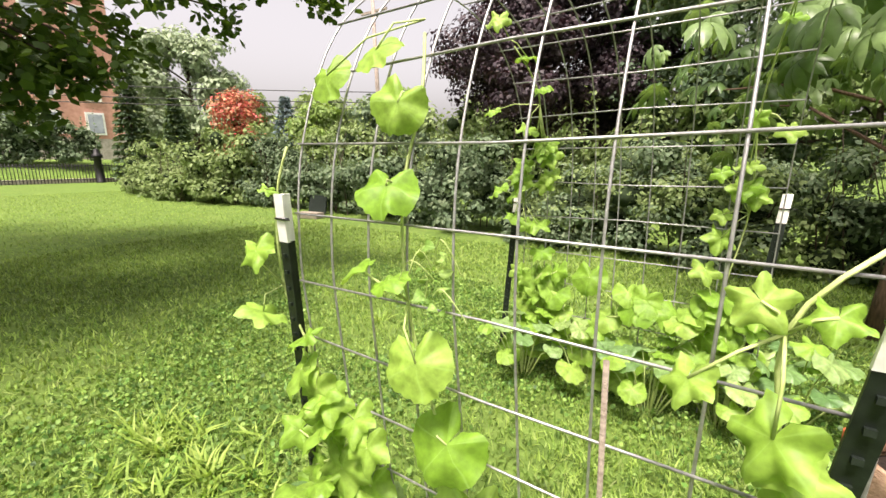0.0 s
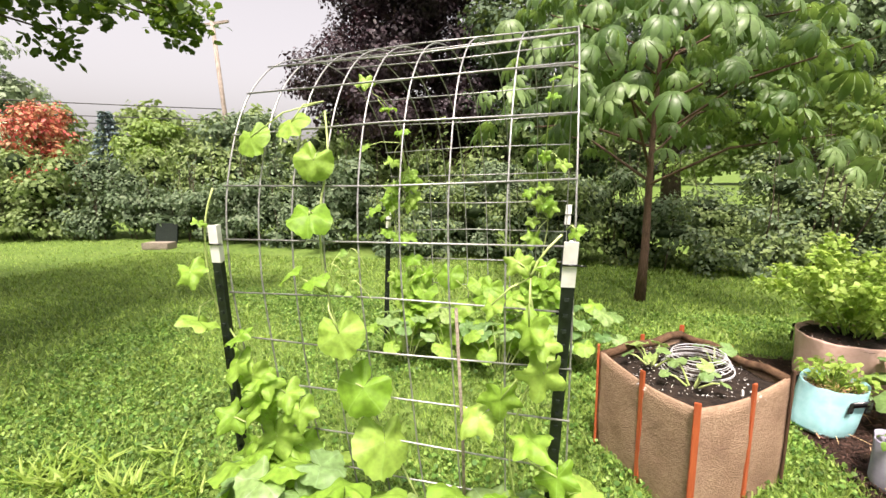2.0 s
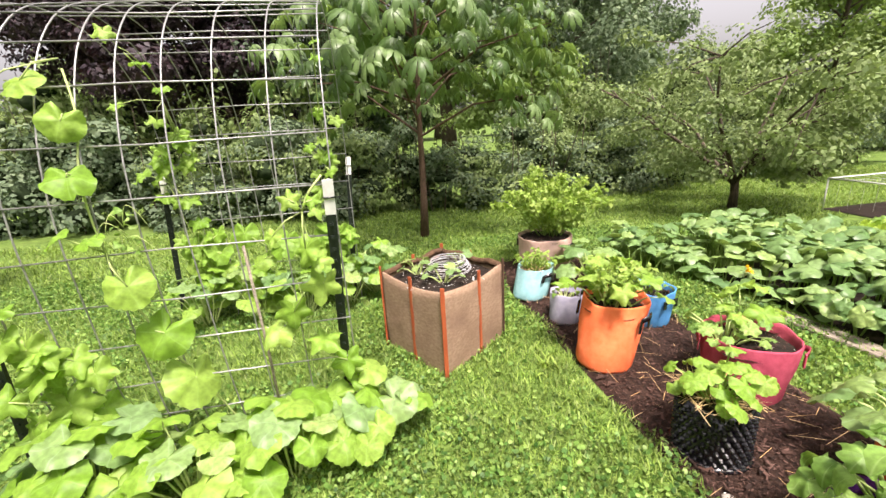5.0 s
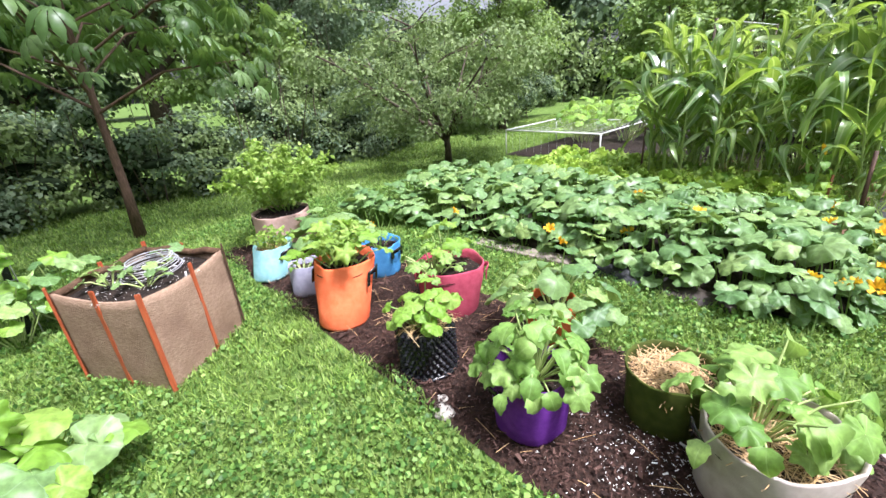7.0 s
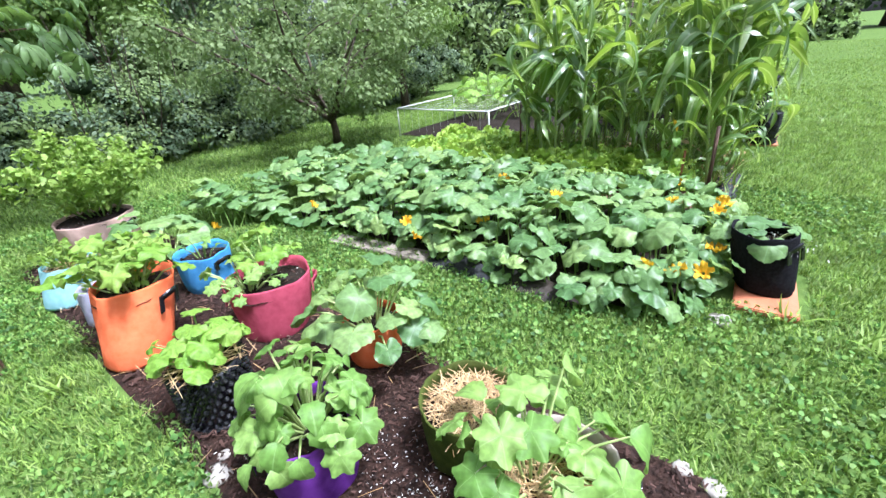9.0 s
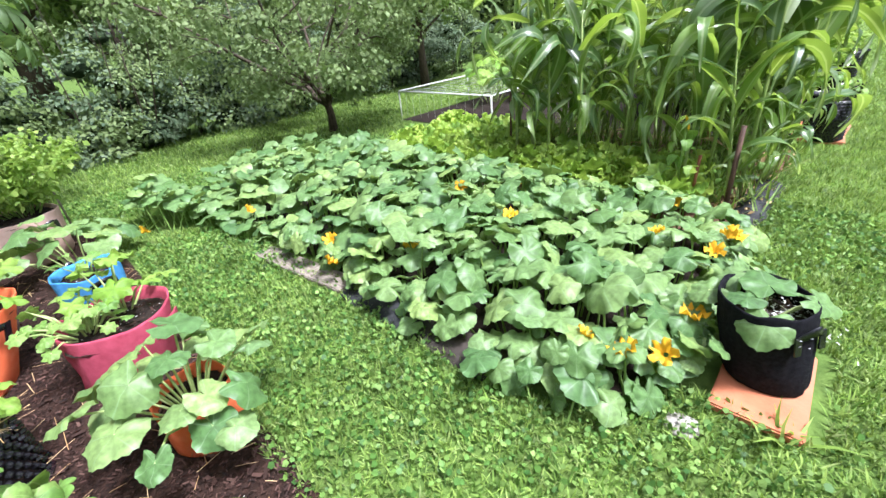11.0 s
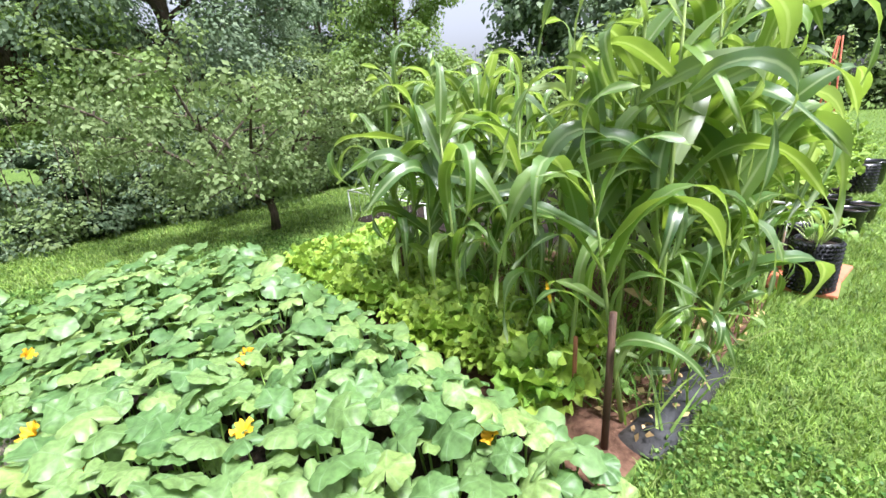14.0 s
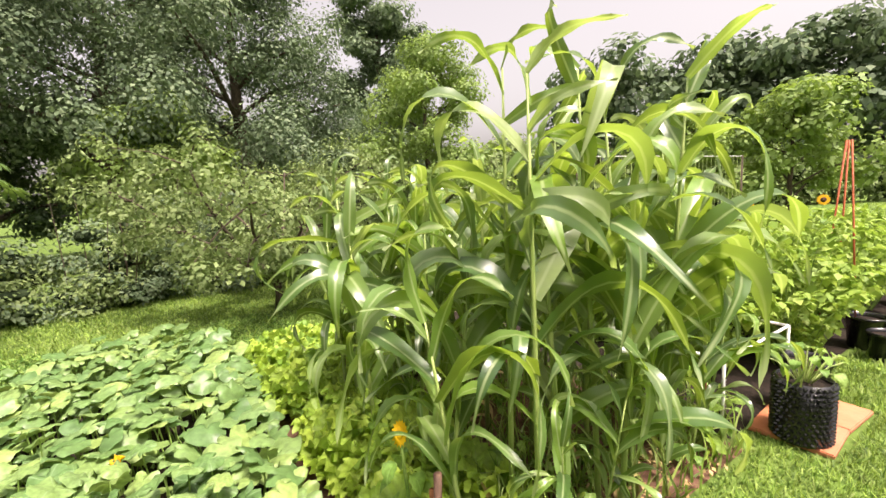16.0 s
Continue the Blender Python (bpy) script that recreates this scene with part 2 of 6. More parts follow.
M_hedge_light = foliage("hedge_leaf_light", [(0.12, 0.18, 0.065), (0.175, 0.24, 0.09), (0.24, 0.31, 0.13)], 0.3, 0.6, glow=(0.28, 0.4, 0.07), spec=0.2)
M_tree = foliage("tree_leaf", [(0.07, 0.11, 0.062), (0.105, 0.155, 0.085), (0.145, 0.205, 0.115), (0.19, 0.245, 0.14)], 0.28, 0.6, glow=(0.16, 0.25, 0.07), spec=0.2)
M_tree_light = foliage("tree_leaf_light", [(0.12, 0.20, 0.045), (0.18, 0.28, 0.07), (0.25, 0.35, 0.10)], 0.35, 0.6)
M_maple_dark = foliage("purple_maple_leaf", [(0.016, 0.010, 0.014), (0.028, 0.017, 0.024), (0.045, 0.026, 0.034), (0.028, 0.022, 0.02)], 0.12, 0.6, glow=(0.12, 0.03, 0.04))
M_conifer = foliage("conifer_needle", [(0.03, 0.06, 0.028), (0.05, 0.09, 0.042), (0.075, 0.12, 0.06)], 0.15, 0.7)
M_bluespruce = foliage("blue_spruce_needle", [(0.10, 0.15, 0.16), (0.16, 0.22, 0.24)], 0.1, 0.7)
M_red = foliage("red_leaf", [(0.36, 0.05, 0.05), (0.5, 0.1, 0.075), (0.42, 0.2, 0.09), (0.3, 0.2, 0.1)], 0.25, 0.6, glow=(0.55, 0.14, 0.08))
# Tones lifted to put distance haze into the leaf colour.
M_hazed_tree = foliage("hazed_tree_leaf", [(0.16, 0.23, 0.13), (0.26, 0.33, 0.2), (0.36, 0.43, 0.28)], 0.3, 0.6, glow=(0.34, 0.42, 0.18))
M_maple = foliage("maple_leaf", [(0.03, 0.062, 0.014), (0.055, 0.105, 0.02), (0.09, 0.155, 0.028)], 0.35, 0.5, glow=(0.22, 0.36, 0.02))
M_iron = surface("black_iron", (0.01, 0.01, 0.011), (0.03, 0.03, 0.03), 20, 0.5, 0.4, 0.1)
M_brick = surface("pink_brick", (0.44, 0.22, 0.17), (0.56, 0.31, 0.25), 3, 0.9, 0, 0.2)
M_winglass = surface("window_glass", (0.25, 0.28, 0.33), (0.4, 0.44, 0.5), 1.2, 0.1, 0, 0.0, spec=0.8)
M_pole = surface("pole_wood", (0.22, 0.18, 0.15), (0.34, 0.29, 0.25), 4, 0.9, 0, 0.3)
M_cable = surface("cable", (0.02, 0.02, 0.02), (0.05, 0.05, 0.05), 5, 0.6, 0, 0.0)
M_white_coil = surface("white_coil", (0.42, 0.42, 0.44), (0.6, 0.6, 0.62), 20, 0.4, 0, 0.1)

# ---- mesh helpers ----


def mesh_of(name, V, F, mat, smooth=True):
    me = bpy.data.meshes.new(name)
    me.from_pydata([tuple(map(float, v)) for v in V], [], F)
    me.materials.append(mat)
    if smooth:
        me.polygons.foreach_set("use_smooth", [True] * len(me.polygons))
    me.update()
    return me


def thing(name, at, label, category, group="", kind="", turn=0):
    ob = new(name)
    ob.empty_display_size = 0.1
    ob.matrix_world = pose(*at, 0, 0, turn)
    return tagged(ob, label, category, group, kind)


def part(name, me, parent, label="", m=None, kind=""):
    ob = new(name, me)
    ob.parent = parent
    if m is not None:
        ob.matrix_basis = m
    return tagged(ob, label, kind=kind)


def tube(points, radii, seg=6, cap=True):
    """A swept round bar through the points."""
    P = [Vector(p) for p in points]
    n = len(P)
    if not hasattr(radii, "__len__"):
        radii = [radii] * n
    V, F = [], []
    side = None
    for i, p in enumerate(P):
        d = (P[min(i + 1, n - 1)] - P[max(i - 1, 0)]).normalized()
        if side is None:
            side = d.orthogonal().normalized()
        else:
            side = (side - d * side.dot(d)).normalized()
        up = d.cross(side)
        for k in range(seg):
            a = 2 * math.pi * k / seg
            V.append(p + (side * math.cos(a) + up * math.sin(a)) * radii[i])
    for i in range(n - 1):
        for k in range(seg):
            a, b = i * seg + k, i * seg + (k + 1) % seg
            F.append((a, b, b + seg, a + seg))
    if cap:
        F.append(tuple(range(seg - 1, -1, -1)))
        F.append(tuple(range((n - 1) * seg, n * seg)))
    return V, F


def joined(pieces):
    V, F = [], []
    for v, f in pieces:
        o = len(V)
        V.extend(v)
        F.extend(tuple(i + o for i in q) for q in f)
    return V, F


def lathe(profile, seg=32, wob=0.0, seed=0, squash=1.0):
    V, F = [], []
    for j, (r, z) in enumerate(profile):
        for k in range(seg):
            a = 2 * math.pi * k / seg
            w = 1 + wob * noise.noise((math.cos(a) * 1.6 + seed * 7.1, math.sin(a) * 1.6, z * 5 + seed)) + 0.35 * wob * noise.noise((math.cos(a) * 5 + seed, math.sin(a) * 5, z * 3))
            V.append((r * w * math.cos(a), r * w * math.sin(a) * squash, z + (wob * 0.14 * noise.noise((math.cos(a) * 2, math.sin(a) * 2, seed + 3.3)) if z > 0.1 else 0)))
    for j in range(len(profile) - 1):
        for k in range(seg):
            a, b = j * seg + k, j * seg + (k + 1) % seg
            F.append((a, b, b + seg, a + seg))
    return V, F


def box(sx, sy, sz, at=(0, 0, 0), bevel=0.0):
    bm = bmesh.new()
    bmesh.ops.create_cube(bm, size=1)
    bmesh.ops.scale(bm, vec=(sx, sy, sz), verts=bm.verts)
    bmesh.ops.translate(bm, vec=at, verts=bm.verts)
    if bevel:
        bmesh.ops.bevel(bm, geom=list(bm.edges), offset=bevel, segments=2, affect="EDGES")
    V = [tuple(v.co) for v in bm.verts]
    bm.verts.index_update()
    F = [tuple(v.index for v in f.verts) for f in bm.faces]
    bm.free()
    return V, F


def turns(yaw, pitch, roll):
    """Rotation matrices, arrays of angles in radians: roll about y, pitch about x, then yaw about z."""
    cy, sy, cp, sp, cr, sr = np.cos(yaw), np.sin(yaw), np.cos(pitch), np.sin(pitch), np.cos(roll), np.sin(roll)
    o, l = np.zeros_like(cy), np.ones_like(cy)
    Rz = np.stack([cy, -sy, o, sy, cy, o, o, o, l], -1).reshape(-1, 3, 3)
    Rx = np.stack([l, o, o, o, cp, -sp, o, sp, cp], -1).reshape(-1, 3, 3)
    Ry = np.stack([cr, o, sr, o, l, o, -sr, o, cr], -1).reshape(-1, 3, 3)
    return Rz @ Rx @ Ry


def strewn(name, template, P, R, S, mat, smooth=False):
    """One mesh of many copies of a small template."""
    tv, tf = np.array(template[0], float), template[1]
    n, k = len(P), len(tv)
    S = np.asarray(S, float)
    sv = tv[None] * (S[:, None, None] if S.ndim == 1 else S[:, None, :])
    V = (np.einsum("nij,nkj->nki", R, sv) + P[:, None]).reshape(-1, 3)
    loops = np.concatenate([np.array(f) for f in tf])
    totals = np.array([len(f) for f in tf])
    L = (loops[None] + (np.arange(n) * k)[:, None]).ravel()
    T = np.tile(totals, n)
    me = bpy.data.meshes.new(name)
    me.vertices.add(len(V))
    me.vertices.foreach_set("co", V.astype(np.float32).ravel())
    me.loops.add(len(L))
    me.loops.foreach_set("vertex_index", L.astype(np.int32))
    me.polygons.add(len(T))
    starts = np.concatenate([[0], np.cumsum(T)[:-1]])
    me.polygons.foreach_set("loop_start", starts.astype(np.int32))
    me.polygons.foreach_set("loop_total", T.astype(np.int32))
    if smooth:
        me.polygons.foreach_set("use_smooth", np.ones(len(T), bool))
    me.materials.append(mat)
    me.update(calc_edges=True)
    me.validate()
    return me


# small leaf templates: base at the origin, tip along +y, face up +z
LEAF4 = ([(0, 0, 0), (0.34, 0.5, 0.10), (0, 1, -0.06), (-0.34, 0.5, 0.10)], [(0, 1, 2, 3)])
BLADE = ([(-0.06, 0, 0), (0.06, 0, 0), (0.045, 0.55, 0.06), (-0.045, 0.55, 0.06), (0, 1, -0.05)], [(0, 1, 2, 3), (3, 2, 4)])
CLOVER = ([(0, 0, 0), (0.42, 0.35, 0.08), (0.3, 0.85, 0.03), (-0.3, 0.85, 0.03), (-0.42, 0.35, 0.08)], [(0, 1, 2, 3, 4)])
CHIP = ([(-0.5, -0.16, 0), (0.5, -0.12, 0.02), (0.46, 0.15, 0.0), (-0.42, 0.17, 0.03)], [(0, 1, 2, 3)])


def outline_leaf(name, radius_of, mat, n=22, cup=0.12, ruffle=0.05, seed=0, frill=0.0):
    """A broad leaf: outline given as radius by angle round the stalk's end, notch at -y; three rings, cupped and ruffled."""
    V, F = [(0, 0, 0)], []
    rings = (0.4, 0.75, 1.0)
    for j, q in enumerate(rings):
        for k in range(n):
            a = -math.pi / 2 + 2 * math.pi * (k + 0.5) / n
            r = radius_of(a) if j == 2 else (radius_of(a) * 0.55 + 0.45 * 0.9)
            r *= q
            x, y = r * math.cos(a), r * math.sin(a)
            rib = 0.02 * math.cos(5 * (a - math.pi / 2))
            z = -cup * q * q + 0.16 * q * (1 - q) + rib * q + ruffle * q * noise.noise((x * 2.2 + seed * 5, y * 2.2, seed)) + frill * q * q * math.sin(a * 11 + 3 * j + seed)
            V.append((x, y, z))
    for k in range(n - 1):
        F.append((0, 1 + k, 2 + k))
    for j in range(2):
        o, p = 1 + j * n, 1 + (j + 1) * n
        for k in range(n - 1):
            F.append((o + k, p + k, p + k + 1, o + k + 1))
    return mesh_of(name, V, F, mat)


def rounded(depth, notch=0.6, wave=0.025):
    """Rounded lobes with sharp dips between them and a finely waved edge."""
    def f(a):
        b = (a - math.pi / 2 + math.pi) % (2 * math.pi) - math.pi
        r = (1 - depth + depth * abs(math.cos(2.5 * b)) ** 0.8) * (1.0 - 0.1 * abs(b) / math.pi) + wave * math.sin(b * 19)
        if abs(b) > 2.6:
            r *= 1 - notch * (abs(b) - 2.6) / 0.54
        return r
    return f


def lobes(depth, count=5, notch=0.35, point=1.0):
    def f(a):
        b = a - math.pi / 2
        b = (b + math.pi) % (2 * math.pi) - math.pi
        w = abs(math.cos(count * b / 2)) ** point
        if point > 1:
            w = 1 - abs(((count * b / (2 * math.pi)) + 0.5) % 1.0 - 0.5) * 2
            w = 0.75 * w + 0.25 * w * w + 0.07 * math.sin(b * 23)
        r = 1 - depth + depth * w
        r *= 1.0 - 0.14 * abs(b) / math.pi
        if abs(b) > 2.5:
            r *= 1 - notch * (abs(b) - 2.5) / 0.64
        return r
    return f


SQUASH_LEAVES = [outline_leaf("squash_leaf", rounded(0.11 + 0.025 * (i % 3), 0.75, 0.03), M_squash, 44, 0.04 + 0.07 * i, 0.3, i) for i in range(5)]
ROUND_LEAVES = [outline_leaf("round_leaf", lobes(0.3, 7, 0.3, 2), M_bean, 42, 0.08 + 0.12 * i, 0.32, i + 9) for i in range(3)]
VINE_LEAVES = [outline_leaf("vine_leaf", lobes(0.46, 5, 0.5, 2), M_vine, 40, 0.14, 0.4, i) for i in range(3)]
GOURD_LEAVES = [outline_leaf("gourd_leaf", rounded(0.09, 0.75, 0.035), M_vine, 40, 0.25, 0.35, i + 5) for i in range(2)]


def oval_leaf(name, mat, width, bend, seed):
    """A long oval leaf with a folded midrib, an arching blade and an uneven edge."""
    V, F, n = [], [], 10
    y, z, ang = 0.0, 0.0, 0.25
    for i in range(n + 1):
        q = i / n
        w = width * math.sin(math.pi * min(1, q * 0.94 + 0.05)) ** 0.75 * (1.0 - 0.25 * q) * (1 + 0.10 * math.sin(q * 21 + seed * 2))
        for s in (-1, -0.5, 0, 0.5, 1):
            V.append((s * w, 0.72 * y - 0.18 * abs(s) * w, z + 0.28 * w * abs(s) + 0.06 * noise.noise((s * 2 + seed, q * 4, seed)) * abs(s)))
        y, z = y + math.cos(ang) * 1.9 / n, z + math.sin(ang) * 1.9 / n
        ang -= bend / n
    for i in range(n):
        for k in range(4):
            o = i * 5 + k
            F.append((o, o + 1, o + 6, o + 5))
    return mesh_of(name, V, F, mat)


BEAN_LEAVES = [oval_leaf("broad_leaf", M_bean, 0.62 + 0.1 * (i % 2), 1.2 + 0.35 * i, i) for i in range(3)]
LETTUCE_LEAVES = [outline_leaf("lettuce_leaf", lobes(0.2, 11, 0.5), M_lettuce, 44, -0.2, 0.5, i, 0.16) for i in range(3)]


def aim(at, yaw, pitch, roll, s):
    """Pose of a leaf, degrees, with its size."""
    return pose(*at, pitch, roll, yaw) @ Matrix.Diagonal((s, s, s, 1))


# ---- ground ----
def sheet(name, x0, x1, y0, y1, nx, ny, mat, hump=0.0, z=0.0, grain=3.0):
    V, F = [], []
    for j in range(ny + 1):
        for i in range(nx + 1):
            x, y = x0 + (x1 - x0) * i / nx, y0 + (y1 - y0) * j / ny
            e = min(1.0, 4 * min(i / nx, 1 - i / nx, j / ny, 1 - j / ny) + 0.02)
            V.append((x, y, z + hump * e * (0.7 + 0.6 * noise.noise((x * grain, y * grain, 1)))))
    for j in range(ny):
        for i in range(nx):
            a = j * (nx + 1) + i
            F.append((a, a + 1, a + nx + 2, a + nx + 1))
    return mesh_of(name, V, F, mat)


ground = new("ground", sheet("ground", -400, 400, -400, 400, 8, 8, M_lawn))
tagged(ground, "mown green lawn of grass and clover", "lawn", kind="structure")

BED = [(3.42, 1.35), (3.45, 0.2), (3.38, -0.7), (3.45, -1.1), (3.85, -1.35), (4.7, -1.4), (5.2, -1.28), (5.2, 1.8), (5.0, 2.6), (4.4, 3.1), (3.4, 3.05), (2.8, 2.95), (2.85, 2.6), (3.2, 2.2)]


def inside(poly, x, y):
    n, c = len(poly), np.zeros(np.shape(x), bool)
    for i in range(n):
        (x1, y1), (x2, y2) = poly[i], poly[i - 1]
        c ^= ((y1 > y) != (y2 > y)) & (x < (x2 - x1) * (y - y1) / (y2 - y1 + 1e-12) + x1)
    return c


def mulched(x, y):
    return (x > 1.6 + 0.05 * np.sin(y * 5)) & (x < 2.58 + 0.04 * np.sin(y * 4)) & (y > -1.52) & (y < 3.2)


def bedded(x, y):
    return ((x > 3.82) & (x < 4.36) & (y > -1.8) & (y < -1.3)) | ((x > 7.74) & (x < 8.57) & (y > -1.6) & (y < -1.1)) | inside(BED, x, y) | ((x > 5.1) & (x < 7.45) & (y > -1.28) & (y < 2.4)) | ((x > 6.85) & (x < 9.6) & (y > -1.2) & (y < 3.85)) | ((x > 9) & (x < 15) & (y > -1.2) & (y < 3.5))


mulch = new("mulch_bed", sheet("mulch_bed", 1.58, 2.6, -1.52, 3.2, 24, 90, M_mulch, 0.03, 0.004, 4))
tagged(mulch, "strip of dark brown bark mulch in the lawn", "mulch bed", kind="structure")
bed = new("garden_bed", sheet("garden_bed", 3.5, 5.25, -1.22, 2.3, 30, 60, M_soil, 0.05, 0.004, 3))
tagged(bed, "dark soil bed under the squash plants", "garden bed", kind="structure")
bed2 = new("garden_bed", sheet("garden_bed", 5.22, 7.5, -1.25, 1.86, 40, 54, M_redsoil, 0.07, 0.005, 3))
tagged(bed2, "brown clay soil bed under corn and lettuce", "garden bed", kind="structure")
bed3 = new("garden_bed", sheet("garden_bed", 7.55, 15.0, -1.15, 3.8, 50, 40, M_soil, 0.06, 0.004, 2))
tagged(bed3, "dark soil bed with trellised vegetables", "garden bed", kind="structure")
bed4 = new("garden_bed", sheet("garden_bed", 6.95, 9.2, 1.92, 3.86, 20, 20, M_soil, 0.12, 0.012, 3))
tagged(bed4, "dark raised soil under the pipe frame", "garden bed", kind="structure")

# ---- hedges and trees ----
def rand_turns(n, up=0.0, g=rng):
    """Leaf attitudes; up: 0 any way, 1 flat and facing the sky."""
    return turns(g.uniform(0, 2 * np.pi, n), g.normal(-0.35, 1.2 - 0.85 * up, n), g.normal(0, 1.0 - 0.7 * up, n))


def clumps(centres, radii, n, g=rng, shell=0.55):
    """Points in the outer part of ellipsoids."""
    c, r = np.array(centres, float), np.array(radii, float)
    w = (r[:, 0] * r[:, 1] * r[:, 2]) ** (2 / 3)
    k = g.choice(len(c), n, p=w / w.sum())
    d = g.normal(size=(n, 3))
    d /= np.linalg.norm(d, axis=1)[:, None]
    q = (shell ** 3 + (1 - shell ** 3) * g.random(n)) ** (1 / 3)
    q *= 1 + 0.18 * np.clip(g.normal(size=n), -2, 2)
    return c[k] + d * q[:, None] * r[k]


def tufted(centres, radii, n, g, shell=0.7, share=5, small=0.45):
    """Leaf places and attitudes over lumpy masses: small tufts sit on the larger ones, leaves face out and up."""
    c, rr = np.array(centres, float), np.array(radii, float)
    k = np.repeat(np.arange(len(c)), share)
    d = g.normal(size=(len(k), 3))
    d /= np.linalg.norm(d, axis=1)[:, None]
    c2 = c[k] + d * rr[k] * g.uniform(0.45, 0.85, (len(k), 1))
    r2 = rr[k] * small * g.uniform(0.6, 1.3, (len(k), 1))
    w = (r2[:, 0] * r2[:, 1] * r2[:, 2]) ** (2 / 3)
    j = g.choice(len(c2), n, p=w / w.sum())
    e = g.normal(size=(n, 3))
    e /= np.linalg.norm(e, axis=1)[:, None]
    q = (shell ** 3 + (1 - shell ** 3) * g.random(n)) ** (1 / 3) * (1 + 0.12 * np.clip(g.normal(size=n), -2, 2))
    P = c2[j] + e * q[:, None] * r2[j]
    N = e + 0.45 * d[j] + np.array([0, 0, 0.55]) + g.normal(0, 0.42, (n, 3))
    N /= np.linalg.norm(N, axis=1)[:, None]
    Y = g.normal(0, 0.6, (n, 3)) + e * 0.5 - np.array([0, 0, 0.5])
    Y -= N * (Y * N).sum(1)[:, None]
    Y /= np.linalg.norm(Y, axis=1)[:, None]
    return P, np.stack([np.cross(Y, N), Y, N], -1)


def hedge(name, path, width, height, n, size, mat, label, seed, core=True, other=None, z=0.0, dips=None):
    """A loose shrub row along a line of points on the ground."""
    g = np.random.default_rng(seed)
    other = other or M_hedge_light
    path = np.array(path, float)
    seg = np.linalg.norm(np.diff(path, axis=0), axis=1)
    total = seg.sum()
    ob = thing(name, (path[0][0], path[0][1], z), label, "hedge")
    base = path[0]
    steps = max(3, int(total / 0.55))
    cs, rs = [], []
    for i in range(steps):
        s = total * (i + 0.5) / steps
        k = min(int(np.searchsorted(np.cumsum(seg), s)), len(seg) - 1)
        q = (s - (np.cumsum(seg)[k] - seg[k])) / seg[k]
        p = path[k] + (path[k + 1] - path[k]) * q - base
        dip = 0.72 if dips and dips[0] < base[0] + p[0] < dips[1] else 1.0
        h = dip * height * (0.68 + 0.5 * g.random()) * (1 + 0.25 * math.sin(s * 0.9 + seed))
        for lay in range(6):
            zc = h * (0.08 + 0.78 * (lay + g.random()) / 6)
            w = width * 0.5 * (1.0 - 0.45 * (zc / h) ** 2)
            cs.append((p[0] + g.normal(0, 0.3), p[1] + g.uniform(-0.6, 0.6) * w, zc))
            k2 = g.uniform(0.7, 1.35)
            rs.append((0.36 * k2 * (1 + width * 0.12), 0.36 * k2 * (1 + width * 0.12), h * 0.15 * g.uniform(0.7, 1.4)))
    P, R = tufted(cs, rs, n, g, 0.3, 7, 0.6)
    P[:, 2] = np.abs(P[:, 2]) + 0.03
    pick = np.array([noise.noise((p[0] * 0.9 + seed, p[1] * 0.9, p[2] * 1.3)) for p in P]) + g.normal(0, 0.12, n) > 0.08
    for m2, sel in ((mat, ~pick), (other, pick)):
        k = int(sel.sum())
        part("leaves", strewn("hedge_leaves", LEAF4, P[sel], R[sel], size * g.uniform(0.5, 1.35, k), m2), ob, kind="stuff")
    # Dark filler lumps behind the leaves, painted as the hedge's inner shade.
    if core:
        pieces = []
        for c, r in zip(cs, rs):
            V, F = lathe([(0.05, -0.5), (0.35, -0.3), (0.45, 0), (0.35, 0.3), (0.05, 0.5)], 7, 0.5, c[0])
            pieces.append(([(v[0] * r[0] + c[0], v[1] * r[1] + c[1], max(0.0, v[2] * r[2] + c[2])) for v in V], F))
        part("inner_growth", mesh_of("inner_growth", *joined(pieces), M_hedge_shade), ob, kind="stuff")
    shoots, sprig = [], []
    for i in range(int(total * 5)):
        c, r = cs[g.integers(len(cs))], 0.006
        a, b = Vector((c[0], c[1], 0)), Vector((c[0] + g.normal(0, 0.25), c[1] + g.normal(0, 0.25), height * g.uniform(0.7, 1.3)))
        sprig += [tuple(a.lerp(b, t)) for t in np.linspace(0.45, 1.0, 12)]
        shoots.append(tube([a, a.lerp(b, 0.5) + Vector((g.normal(0, 0.05), g.normal(0, 0.05), 0)), b], [0.014, 0.009, 0.004], 4, False))
    P = np.array(sprig) + g.normal(0, 0.03, (len(sprig), 3))
    part("sprig_growth", strewn("hedge_sprigs", LEAF4, P, rand_turns(len(P), 0.6, g), size * g.uniform(0.6, 1.2, len(P)), other), ob, kind="stuff")
    part("stem_growth", mesh_of("hedge_stems", *joined(shoots), M_bark), ob, kind="stuff")
    return ob


